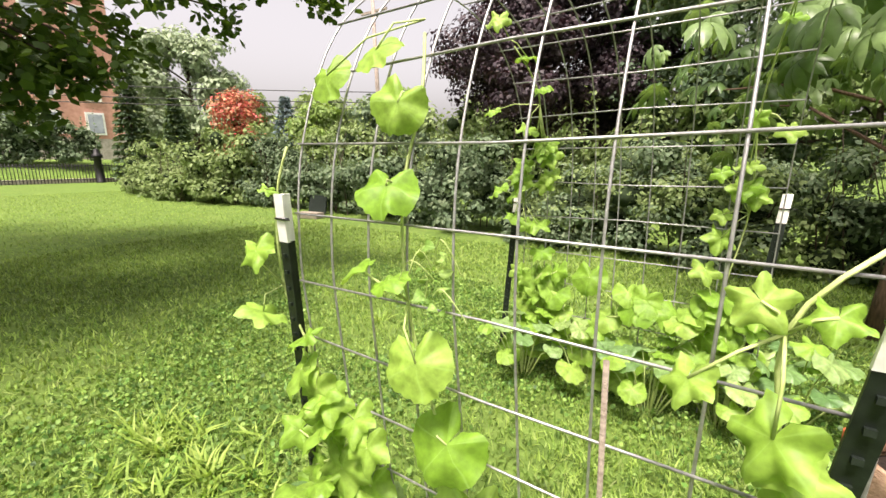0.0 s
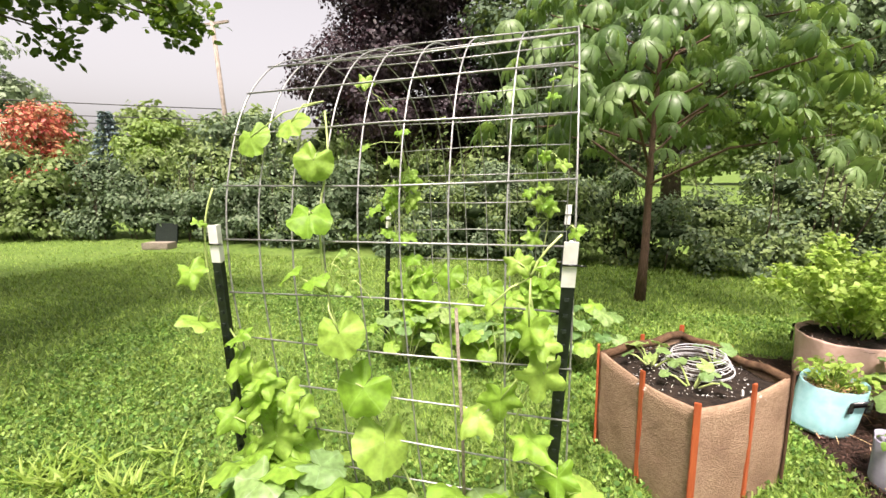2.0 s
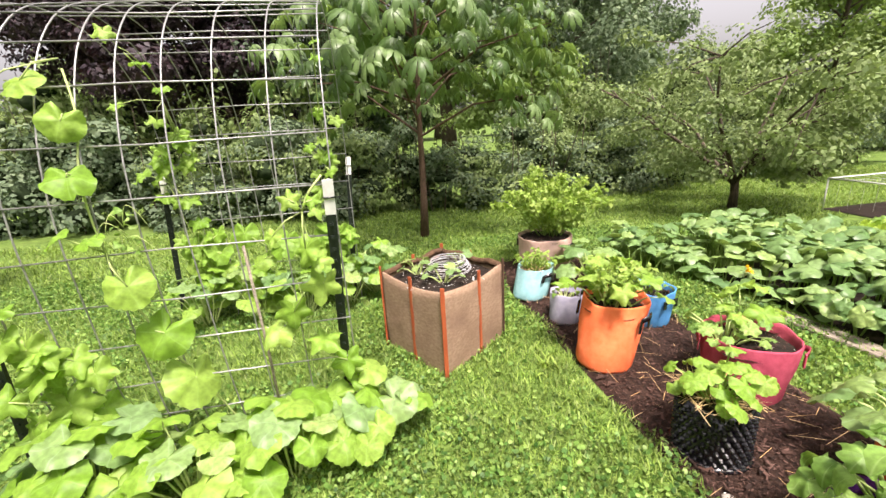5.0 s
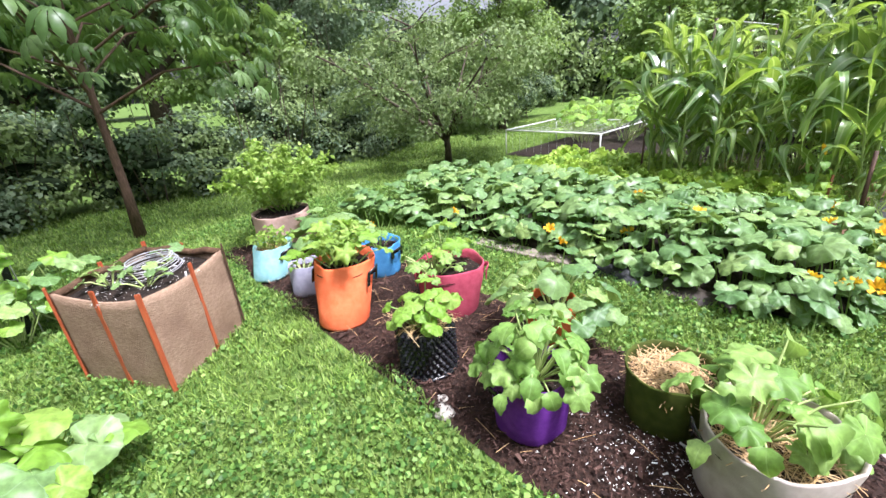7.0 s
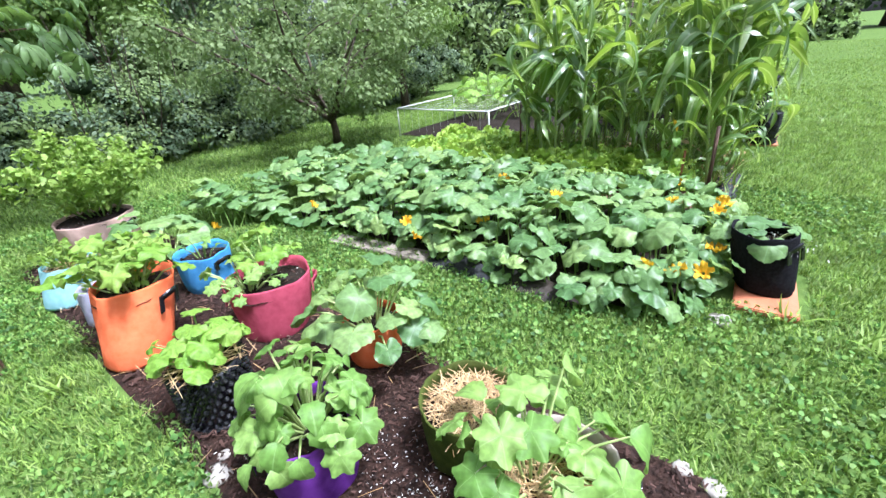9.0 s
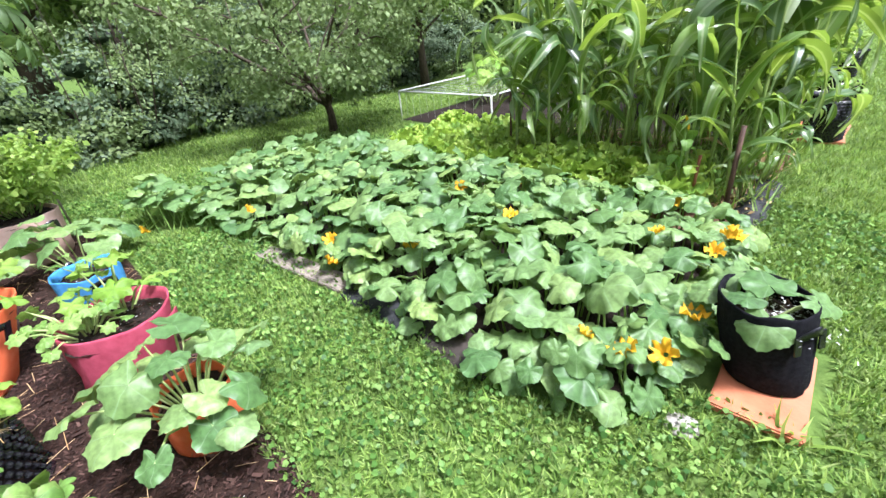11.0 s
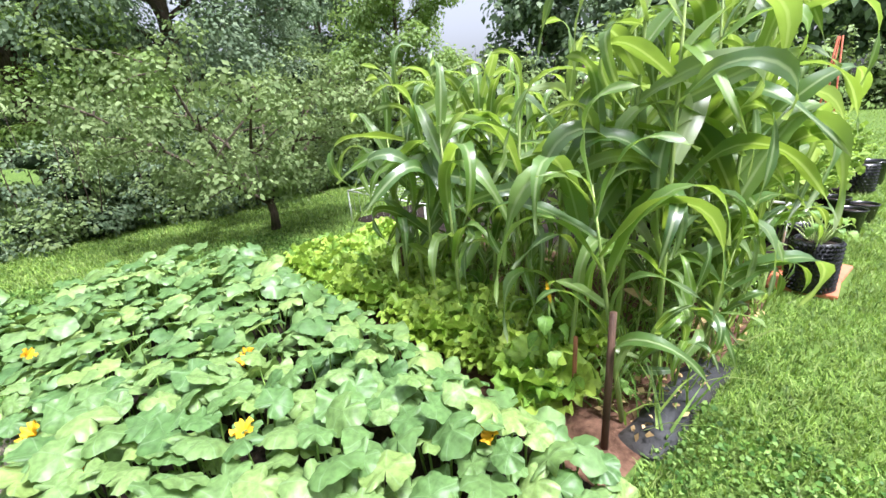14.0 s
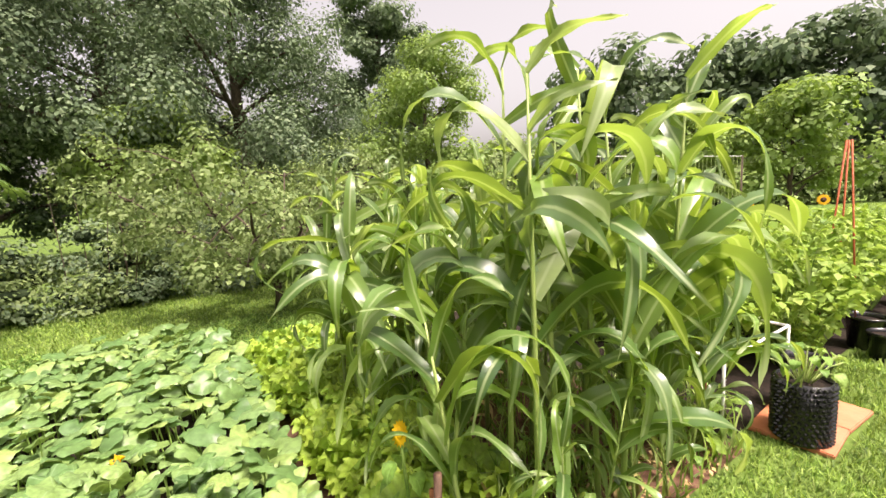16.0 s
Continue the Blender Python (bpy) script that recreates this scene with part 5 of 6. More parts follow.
feathery_plant("tomato_plant", (2.2, 2.88, 0.32), 4200, 0.55, 0.62, 0.05, "bushy light green tomato plant in the beige bag", 150)
feathery_plant("tomato_plant", (1.78, 2.27, 0.2), 260, 0.2, 0.2, 0.045, "small feathery plant in the teal bag", 151)
feathery_plant("tomato_plant", (1.86, 1.2, 0.34), 520, 0.24, 0.3, 0.05, "light feathery plant over the orange bag", 152)
for x, y, h in ((2.36, 3.05, 0.75), (2.42, 3.2, 0.72)):
    s = thing("garden_stake", (x, y, 0), "pale wooden garden stake", "stake", "garden stakes")
    part("cane", mesh_of("cane", *tube([(0, 0, 0), (0.01, 0, h)], 0.008, 6), M_board), s)

# bucket on its tile
tile1 = thing("paving_tile", (4.02, -1.6, 0), "terracotta coloured paving slab under the black bucket", "tile", turn=2)
part("slab", mesh_of("slab", *box(0.5, 0.29, 0.035, (0, 0, 0.022), 0.006), M_terracotta, False), tile1)
bucket = grow_bag((4.06, -1.585, 0.04), 0.145, 0.155, 0.35, M_felt, "black fabric bucket holding a squash seedling", 12, lean=(0.0, 0.07), fill=0.09, handle_turn=60)
g5 = np.random.default_rng(12)
P5 = np.stack([g5.normal(0, 0.07, 260), g5.normal(0, 0.07, 260), np.full(260, 0.285)], -1)
part("perlite", strewn("perlite", CHIP, P5, rand_turns(260, 0.9, g5), 0.012 * g5.uniform(0.4, 1.2, 260), M_perlite), bucket, "white perlite grains", kind="stuff")
ground_plant("squash_plant", (4.06, -1.53, 0.28), 7, 0.18, 0.2, 0.13, 0.085, SQUASH_LEAVES, "squash seedling in the black bucket", 153, -10)
for k, (x, y, a) in enumerate(((7.95, -1.36, 4), (8.35, -1.36, -3))):
    t = thing("paving_tile", (x, y, 0), "terracotta coloured paving slab on the grass", "tile", "terracotta slabs", turn=a)
    part("slab", mesh_of("slab", *box(0.4, 0.42, 0.03, (0, 0, 0.02), 0.006), M_terracotta, False), t)

# ---- squash bed ----
def squash_bed():
    g = np.random.default_rng(200)
    spots = []
    tries = 0
    while len(spots) < 880 and tries < 60000:
        tries += 1
        x, y = g.uniform(2.8, 5.35), g.uniform(-1.5, 3.3)
        if not inside(BED, np.array(x), np.array(y)):
            continue
        d = 0.095 if len(spots) < 400 else 0.058
        if all((x - a) ** 2 + (y - b) ** 2 > d * d for a, b in spots):
            spots.append((x, y))
    near = sorted(spots, key=lambda p: (p[0] - 4.0) ** 2 + ((p[1] + 0.9) * 0.75) ** 2)
    ob = thing("squash_patch", (4.3, 0.5, 0), "dense squash plants with broad grey green leaves", "squash plants")
    P, R, S, stalks = [], [], [], []
    tpl = outline_leaf("far_leaf", rounded(0.13, 0.75, 0.0), M_squash_far, 22, 0.12, 0.3, 3)
    for i, (x, y) in enumerate(near):
        e = min(1.0, 3.2 * min(abs(x - 3.38), abs(y + 1.4), abs(x - 5.3)))
        z = (0.10 + 0.24 * e) * g.uniform(0.62, 1.2) + 0.05 * noise.noise((x * 2, y * 2, 3))
        s = g.uniform(0.066, 0.115)
        yaw, pit, rol = g.uniform(0, 360), g.normal(-8, 17), g.normal(0, 17)
        loc = (x - 4.3, y - 0.5, z)
        q = Vector((loc[0] + g.normal(0, 0.05), loc[1] + g.normal(0, 0.05), 0))
        stalks.append(tube([q, q.lerp(Vector(loc), 0.6) + Vector((0, 0, 0.02)), loc], [0.006, 0.005, 0.004], 4, False))
        if i < 300:
            part("leaf", SQUASH_LEAVES[i % 5], ob, m=aim(loc, yaw, pit, rol, s))
        else:
            P.append(loc), S.append(s), R.append((radians(yaw), radians(pit), radians(rol)))
    rim = [Vector((*p, 0)) for p in BED[:7]] + [Vector((*BED[-1], 0))]
    for k in range(80):
        i = int(g.integers(0, 6))
        u = rim[i].lerp(rim[i + 1], g.random())
        side = (rim[i + 1] - rim[i]).normalized()
        out = Vector((side.y, -side.x, 0))
        if out.dot(Vector((4.3, 0.5, 0)) - u) > 0:
            out = -out
        u = u + out * g.uniform(-0.06, 0.09)
        face = math.degrees(math.atan2(out.y, out.x)) - 90
        part("leaf", SQUASH_LEAVES[k % 4], ob, m=aim((u.x - 4.3, u.y - 0.5, g.uniform(0.07, 0.26)), face + g.normal(0, 25), -28 + g.normal(0, 18), g.normal(0, 18), g.uniform(0.05, 0.09)))
    part("stalk_growth", mesh_of("stalks", *joined(stalks), M_stem), ob, kind="stuff")
    tv = [tuple(v.co) for v in tpl.vertices]
    tf = [tuple(p.vertices) for p in tpl.polygons]
    part("far_leaves", strewn("far_leaves", (tv, tf), np.array(P), turns(*np.array(R).T), np.array(S), M_squash_far, True), ob, kind="stuff")
    petal_v, seg = [], 30
    for j, (rr, z) in enumerate(((0.010, 0.0), (0.022, 0.028), (0.042, 0.046), (0.066, 0.052))):
        for k in range(seg):
            a = 2 * math.pi * k / seg
            w = rr * (1 if j < 2 else 1 - (0.12 if j == 2 else 0.42) * (1 - abs(math.cos(2.5 * a))))
            petal_v.append((w * math.cos(a), w * math.sin(a), z + 0.006 * j * math.sin(9 * a + j)))
    petal_f = [(j * seg + k, j * seg + (k + 1) % seg, j * seg + seg + (k + 1) % seg, j * seg + seg + k) for j in range(3) for k in range(seg)]
    bloom = mesh_of("blossom", petal_v, petal_f, M_petal)
    for x, y, z in ((3.52, 0.66, 0.2), (3.69, 0.07, 0.24), (3.36, 0.46, 0.18), (3.42, 1.72, 0.2), (3.98, -1.32, 0.22), (3.6, -1.03, 0.24), (3.62, -1.2, 0.22), (3.74, -1.3, 0.2), (4.22, -0.24, 0.32), (4.64, -1.28, 0.3), (4.44, -1.27, 0.3), (4.46, -1.0, 0.32), (4.78, -1.27, 0.24), (4.9, -0.95, 0.32), (4.41, 0.31, 0.33), (2.77, 2.27, 0.13)):
        part("blossom", bloom, ob, "yellow squash blossom", aim((x - 4.3, y - 0.5, z), g.uniform(0, 360), g.uniform(-60, 10), g.uniform(-40, 40), g.uniform(0.62, 0.9)))


squash_bed()
edge = thing("edging_board", (3.36, 0.85, 0), "weathered board edging the squash bed", "edging", turn=97)
part("board", mesh_of("board", *box(0.95, 0.16, 0.03, (0, 0, 0.018), 0.005), M_board, False), edge)


def crumpled(x0, x1, y0, y1, nx, ny, high, seed, mat):
    V, F = [], []
    for j in range(ny + 1):
        for i in range(nx + 1):
            x, y = x0 + (x1 - x0) * i / nx, y0 + (y1 - y0) * j / ny
            e = math.sin(math.pi * i / nx) ** 0.5 * math.sin(math.pi * j / ny) ** 0.5
            z = high * e * (0.55 + 0.9 * abs(noise.noise((x * 7 + seed, y * 7, 0))) + 0.4 * abs(noise.noise((x * 17, y * 17, seed))))
            V.append((x + 0.04 * noise.noise((y * 5, seed, 1)), y + 0.05 * noise.noise((x * 5, seed, 2)), 0.008 + z))
    for j in range(ny):
        for i in range(nx):
            k = j * (nx + 1) + i
            F.append((k, k + 1, k + nx + 2, k + nx + 1))
    return mesh_of("film", V, F, mat)


liner = thing("liner_strip", (3.42, -0.25, 0), "crumpled black liner along the bed edge", "liner")
part("film", crumpled(-0.09, 0.14, -0.5, 0.75, 8, 36, 0.06, 1, M_liner), liner)

# ---- lettuce, corn, sunflowers ----
def lettuce():
    g = np.random.default_rng(300)
    ob = thing("lettuce_head", (5.5, 0.4, 0.04), "loose yellow green leaf lettuce growing in the bed", "lettuce", "lettuce heads")
    for i in range(11):
        a, q = i * 2.4, math.sqrt((i + 0.5) / 11)
        part("leaf", LETTUCE_LEAVES[i % 3], ob, m=aim((0.04 * q * math.cos(a), 0.04 * q * math.sin(a), 0.04 + 0.12 * (1 - q)), math.degrees(a) - 90, 55 - 40 * q, g.normal(0, 10), 0.10 + 0.03 * q) @ pose(0, 0.75, 0))
    return ob


head = lettuce()
g6 = np.random.default_rng(301)
made = [(5.5, 0.4)]
for i in range(900):
    x, y = g6.uniform(5.35, 6.6), g6.uniform(-0.8, 2.3)
    if x > 5.95 and y < 0.9 or x < 5.44 and y < 1.0 or len(made) > 96 or any((x - a) ** 2 + (y - b) ** 2 < 0.022 for a, b in made):
        continue
    made.append((x, y))
    copy_thing(head, pose(x, y, 0.03, 0, 0, g6.uniform(0, 360)) @ Matrix.Diagonal((*([g6.uniform(0.85, 1.25)] * 3), 1)))


def corn_leaf(length, width, rise, droop, seed, mat=M_corn):
    """A long strap leaf that rises along +y, arches over and hangs, with a keel, a waved edge and a slow twist."""
    g = np.random.default_rng(seed)
    V, F, p, ang, n = [], [], Vector((0, 0, 0)), rise, 16
    twist, bend = g.normal(0, 0.55), g.uniform(0.35, 0.6)
    for i in range(n + 1):
        q = i / n
        w = width * min(1, 0.5 + 2.0 * q) * (1 - q ** 2.4) * 0.5 + 0.001
        keel = 0.34 * (1 - 0.6 * q)
        side = Vector((math.cos(twist * q), 0.25 * math.sin(twist * q), math.sin(twist * q)))
        up = Vector((0, -math.sin(ang), math.cos(ang)))
        wave = 0.011 * math.sin(q * 19 + seed) * min(1, 3 * q)
        for e in (-1, -0.5, 0, 0.5, 1):
            V.append(p + side * (w * e) + up * (keel * w * abs(e) + wave * e * abs(e)))
        p = p + Vector((0, math.cos(ang), math.sin(ang))) * (length / n)
        ang -= droop / n * (0.35 + 2.6 * math.exp(-((q - bend) / 0.2) ** 2))
    for i in range(n):
        for k in range(4):
            b = i * 5 + k
            F.append((b, b + 1, b + 6, b + 5))
    return mesh_of("corn_leaf", V, F, mat)


CORN_LEAVES = [corn_leaf(l, w, r, d, i) for i, (l, w, r, d) in enumerate([(0.9, 0.105, 1.15, 2.1), (1.0, 0.11, 1.05, 2.3), (0.85, 0.10, 1.25, 1.7), (0.95, 0.12, 0.95, 2.2), (0.6, 0.08, 1.4, 1.1), (0.8, 0.095, 1.1, 2.4), (0.9, 0.105, 1.2, 1.9), (0.8, 0.092, 0.85, 1.9), (0.7, 0.088, 1.35, 1.6)])]


def corn(at, h, seed, leaves=11):
    g = np.random.default_rng(seed)
    ob = thing("corn_plant", at, "tall green corn plant with arching strap leaves", "corn", "corn plants")
    lx, ly = g.normal(0, 0.04), g.normal(0, 0.04)
    part("stalk", mesh_of("corn_stalk", *tube([(0, 0, 0), (lx * 0.3, ly * 0.3, h * 0.3), (lx, ly, h * 0.65), (lx * 1.4, ly * 1.4, h * 0.88)], [0.015, 0.013, 0.009, 0.004], 8), M_corn_stalk), ob)
    a0 = g.uniform(0, 180)
    for i in range(leaves):
        q = 0.27 + 0.61 * i / (leaves - 1)
        yaw = a0 + 180 * (i % 2) + g.normal(0, 28)
        f = q / 0.65 if q < 0.65 else 1 + 0.4 * (q - 0.65) / 0.23
        kind = (8, 4)[i % 2] if i >= leaves - 3 else int(g.choice([0, 1, 2, 3, 5, 6, 7]))
        s = (0.62 + 0.45 * math.sin(math.pi * min(q, 0.85))) * g.uniform(0.75, 1.08)
        part("leaf", CORN_LEAVES[kind], ob, m=aim((lx * f, ly * f, h * q), yaw, g.normal(0, 14), g.normal(0, 26), s))
    return ob


g7 = np.random.default_rng(400)
kinds = [corn((5.75, 0.75, 0.03), 1.5, 401), corn((6.0, 0.4, 0.03), 1.58, 402), corn((5.95, -1.1, 0.03), 2.3, 403, 14), corn((5.95, -0.2, 0.03), 1.65, 404)]
spots = []
for i in range(6):
    for j in range(8):
        x, y = 5.8 + 0.3 * i + g7.normal(0, 0.07), -1.08 + 0.28 * j + g7.normal(0, 0.07)
        if (i == 0 and j < 3) or math.hypot(x - 5.95, y + 1.1) < 0.15 or (i + j) % 4 == 3:
            continue
        spots.append((x, y))
for i, (x, y) in enumerate(spots):
    k = 2 if y < -0.55 and i % 2 == 0 else (0, 1, 3)[int(g7.integers(0, 3))]
    copy_thing(kinds[k], pose(x, y, 0.03, g7.normal(0, 3), g7.normal(0, 3), g7.uniform(0, 360)) @ Matrix.Diagonal((*([g7.uniform(0.9, 1.12)] * 3), 1)))


for x, y, turn, s in ((6.34, -1.1, 115, 1.05), (6.62, -1.12, 200, 0.98), (6.95, -1.05, 290, 1.02)):
    copy_thing(kinds[2], pose(x, y, 0.03, 5, 2, turn) @ Matrix.Diagonal((s, s, s, 1)))
for x, y, turn, s in ((5.62, -1.1, 200, 0.86), (5.7, -0.75, 80, 0.95), (6.2, -1.2, 30, 0.55), (6.45, -1.22, 140, 0.62), (6.75, -1.2, 250, 0.5), (7.05, -1.16, 70, 0.58), (6.0, -1.18, 310, 0.48), (7.25, -1.1, 10, 0.6)):
    copy_thing(kinds[0], pose(x, y, 0.03, 9, 3, turn) @ Matrix.Diagonal((s, s, s, 1)))
for i in range(22):
    x, y = g7.uniform(5.6, 7.4), g7.uniform(-1.1, 0.9)
    ground_plant("bed_weed", (x, y, 0.03), 14, 0.14, 0.14, 0.26, 0.04, BEAN_LEAVES, "leafy green weed among the corn", 700 + i, cat="weed", group="weeds in the bed", stem=M_stem, low=0.2)
for i in range(5):
    x, y = g7.uniform(5.6, 7.3), g7.uniform(-1.22, -0.1) if i % 3 else g7.uniform(-0.1, 0.9)
    copy_thing(kinds[i % 2], pose(x, y, 0.03, g7.normal(0, 10), g7.normal(0, 10), g7.uniform(0, 360)) @ Matrix.Diagonal((*([g7.uniform(0.35, 0.55)] * 3), 1)))
old_leaf = corn_leaf(0.6, 0.06, 0.6, 2.2, 77, M_dry)
for i in range(7):
    d = thing("dry_corn_leaf", (g7.uniform(5.6, 7.0), g7.uniform(-1.15, 0.3), 0.05), "withered tan corn leaf drooping in the bed", "dry leaf", "dry corn leaves")
    part("blade", old_leaf, d, m=aim((0, 0, 0.2 * g7.random()), g7.uniform(0, 360), 0, 0, g7.uniform(0.6, 1.0)))


def sunflower(at, h, r, label, seed, tilt=(60, 0, 20), eye=M_flower_eye):
    ob = thing("sunflower", at, label, "sunflower", "sunflowers")
    g = np.random.default_rng(seed)
    part("stem", mesh_of("stem", *tube([(0, 0, 0), (0.02, 0, h * 0.5), (0, 0, h)], [0.009, 0.008, 0.006], 6), M_stem), ob)
    face = pose(0, 0, h) @ pose(0, 0, 0, *tilt)
    V, F = [], []
    for k in range(16):
        a = 2 * math.pi * k / 16
        c, s = math.cos(a), math.sin(a)
        o = len(V)
        for rr, w, z in ((0.4, 0.10, 0), (0.75, 0.16, 0.06), (1.0, 0.02, 0.02)):
            V += [(r * (rr * c - w * s), r * (rr * s + w * c), r * z), (r * (rr * c + w * s), r * (rr * s - w * c), r * z)]
        F += [(o, o + 1, o + 3, o + 2), (o + 2, o + 3, o + 5, o + 4)]
    part("petal_ring", mesh_of("petals", V, F, M_petal), ob, "yellow ray petals", face)
    part("eye", mesh_of("eye", *lathe([(r * 0.45, 0), (r * 0.4, r * 0.1), (0.002, r * 0.14)], 16), eye), ob, "round seed disc", face)
    for i in range(14):
        z = h * (0.12 + 0.06 * i)
        part("leaf", BEAN_LEAVES[i % 3], ob, m=aim((0.05 * math.cos(i * 2.4), 0.05 * math.sin(i * 2.4), z), i * 137 - 90, -30, 0, 0.065))
    return ob


sunflower((5.48, -0.78, 0.03), 0.62, 0.055, "small yellow sunflower beside the corn", 1, (75, 0, 30), M_petal)
sunflower((10.6, -0.7, 0.03), 1.3, 0.06, "yellow sunflower with a dark eye", 2, (80, 0, -60))
sunflower((9.5, -0.2, 0.03), 1.25, 0.05, "yellow sunflower among the vegetables", 3, (80, 0, -70))
sunflower((11.2, 0.2, 0.03), 1.2, 0.05, "yellow sunflower among the vegetables", 4, (80, 0, -50))


def stick(at, h, lean, r, mat, label):
    s = thing("garden_stake", at, label, "stake", "garden stakes")
    part("cane", mesh_of("cane", *tube([(0, 0, 0), (lean[0] * 0.5, lean[1] * 0.5, h * 0.5), (lean[0], lean[1], h)], [r, r * 0.95, r * 0.9], 7), mat), s)


stick((5.42, -1.12, 0), 0.66, (0.05, 0.02), 0.017, M_slat_brown, "dark brown wooden stake at the bed corner")
stick((5.55, -0.88, 0), 0.42, (0.01, 0.0), 0.012, M_cane, "reddish wooden stake in the bed")
stick((5.78, 0.85, 0), 0.75, (0.0, 0.0), 0.012, M_slat_brown, "dark wooden stake beside the lettuce")
stick((7.35, -1.1, 0), 0.55, (0.0, 0.02), 0.011, M_cane, "orange wooden stake at the bed edge")
ring = thing("yellow_stem", (5.22, 0.33, 0.03), "curved yellow dried stem on the soil", "stem")
part("curve", mesh_of("curve", *tube([(0.09 * math.cos(q), 0.1 * math.sin(q), 0.03 + 0.05 * math.sin(q * 0.7) ** 2) for q in np.linspace(0.5, 4.6, 18)], np.linspace(0.004, 0.009, 18), 6), M_petal), ring)
bag = thing("plastic_liner", (6.0, -1.28, 0), "crumpled black plastic liner with soil at the bed edge", "liner")
part("film", crumpled(-0.5, 0.45, -0.05, 0.16, 34, 9, 0.085, 3, M_liner), bag)
litter = g7.uniform(0, 1, (260, 3))
part("dead_leaves", strewn("dead_leaves", LEAF4, litter * np.array([1.7, 0.35, 0.05]) + np.array([-0.45, -0.02, 0.05]), rand_turns(260, 0.8, g7), 0.036 * g7.uniform(0.5, 1.5, 260), M_dry), bag, "dry fallen leaves", kind="stuff")

# ---- pipe frames and the far vegetable rows ----
def pipe_frame(at, sx, sy, h, label, net=True):
    ob = thing("pipe_frame", at, label, "frame", "pipe frames")
    for x, y in ((0, 0), (0, sy), (sx, 0), (sx, sy)):
        part("leg", mesh_of("leg", *tube([(x, y, 0), (x, y, h)], 0.011, 8), M_pvc), ob)
    for p, q in (((0, 0), (0, sy)), ((sx, 0), (sx, sy)), ((0, 0), (sx, 0)), ((0, sy), (sx, sy))):
        part("rail", mesh_of("rail", *tube([(*p, h), (*q, h)], 0.0105, 8), M_pvc), ob)
    if net:
        strings = [tube([(sx * k / 9, 0, h), (sx * k / 9, sy / 2, h - 0.05), (sx * k / 9, sy, h)], 0.002, 4, False) for k in range(1, 9)]
        strings += [tube([(0, sy * k / 9, h), (sx / 2, sy * k / 9, h - 0.05), (sx, sy * k / 9, h)], 0.002, 4, False) for k in range(1, 9)]
        strings += [tube([(0, sy * k / 12, 0.1), (0, sy * k / 12, h)], 0.0015, 4, False) for k in range(1, 12)]
        part("net", mesh_of("net", *joined(strings), M_white_coil), ob, "pale string netting", kind="stuff")


pipe_frame((6.9, 1.95, 0), 1.7, 1.85, 0.47, "low white plastic pipe frame with netting over the bed")
pipe_frame((7.55, -1.1, 0), 1.0, 1.3, 0.5, "white plastic pipe frame beside the corn", False)
for i, (x, y) in enumerate(((8.3, 3.0), (8.9, 2.4), (9.5, 3.2), (8.9, 3.5), (9.6, 1.8), (10.3, 2.8), (11, 2.2))):
    ground_plant("vegetable_plant", (x, y, 0), 16, 0.5, 0.5, 0.85, 0.13, GOURD_LEAVES[:1] + BEAN_LEAVES[:1], "leafy light green vegetable plant in the far bed", 500 + i, group="far vegetables")
for i, (x, y) in enumerate(((8.3, -0.6), (8.9, 0.1), (9.3, -0.7), (9.9, -0.3), (10.4, 0.5), (11.0, -0.4), (11.8, 0.2), (12.5, -0.5), (13.2, 0.4), (9.0, -0.95), (9.6, -0.9), (10.6, -0.8), (11.4, -0.9), (12.0, -0.7), (9.4, 0.6), (10.9, 1.0), (8.4, 0.4))):
    feathery_plant("vegetable_plant", (x, y, 0.0), 1400, 0.5, 1.05, 0.085, "tall leafy vegetable plant in the far bed", 520 + i)
ground_plant("pot_plant", (7.86, -1.40, 0.38), 20, 0.2, 0.2, 0.24, 0.05, BEAN_LEAVES, "light green plant in a black air pot", 540)
for i, (x, y, z) in enumerate(((7.3, -0.75, 0.4), (7.25, -1.02, 0.3), (7.6, -0.95, 0.42), (7.55, -0.4, 0.45))):
    ground_plant("vegetable_plant", (x, y, 0.02), 22, 0.27, 0.25, z, 0.062, BEAN_LEAVES + GOURD_LEAVES[:1], "leafy green vegetable plant beside the pipe frame", 560 + i, group="far vegetables", low=0.35)
obelisk = thing("stake_tripod", (10.05, -1.0, 0), "tripod of thin red garden stakes tied at the top", "stakes")
for a in (0.3, 2.4, 4.5):
    part("cane", mesh_of("cane", *tube([(0.16 * math.cos(a), 0.16 * math.sin(a), 0), (0.02 * math.cos(a), 0.02 * math.sin(a), 1.9)], 0.008, 6), M_slat), obelisk)
bean_wire = thing("bean_trellis", (9.0, 1.2, 0), "string trellis on dark posts over the vegetables", "trellis")
for x in (0, 2.2, 4.4):
    part("post", mesh_of("post", *tube([(x, 0, 0), (x, 0, 2.0)], 0.02, 8), M_bark), bean_wire)
part("top_line", mesh_of("top_line", *tube([(0, 0, 1.98), (4.4, 0, 1.98)], 0.006, 5), M_pvc), bean_wire)
for k in range(34):
    part("string", mesh_of("string", *tube([(0.13 * k + 0.05, 0, 0.05), (0.13 * k + 0.05 + 0.02 * math.sin(k), 0, 1.98)], 0.004, 4, False), M_stem_pale), bean_wire)
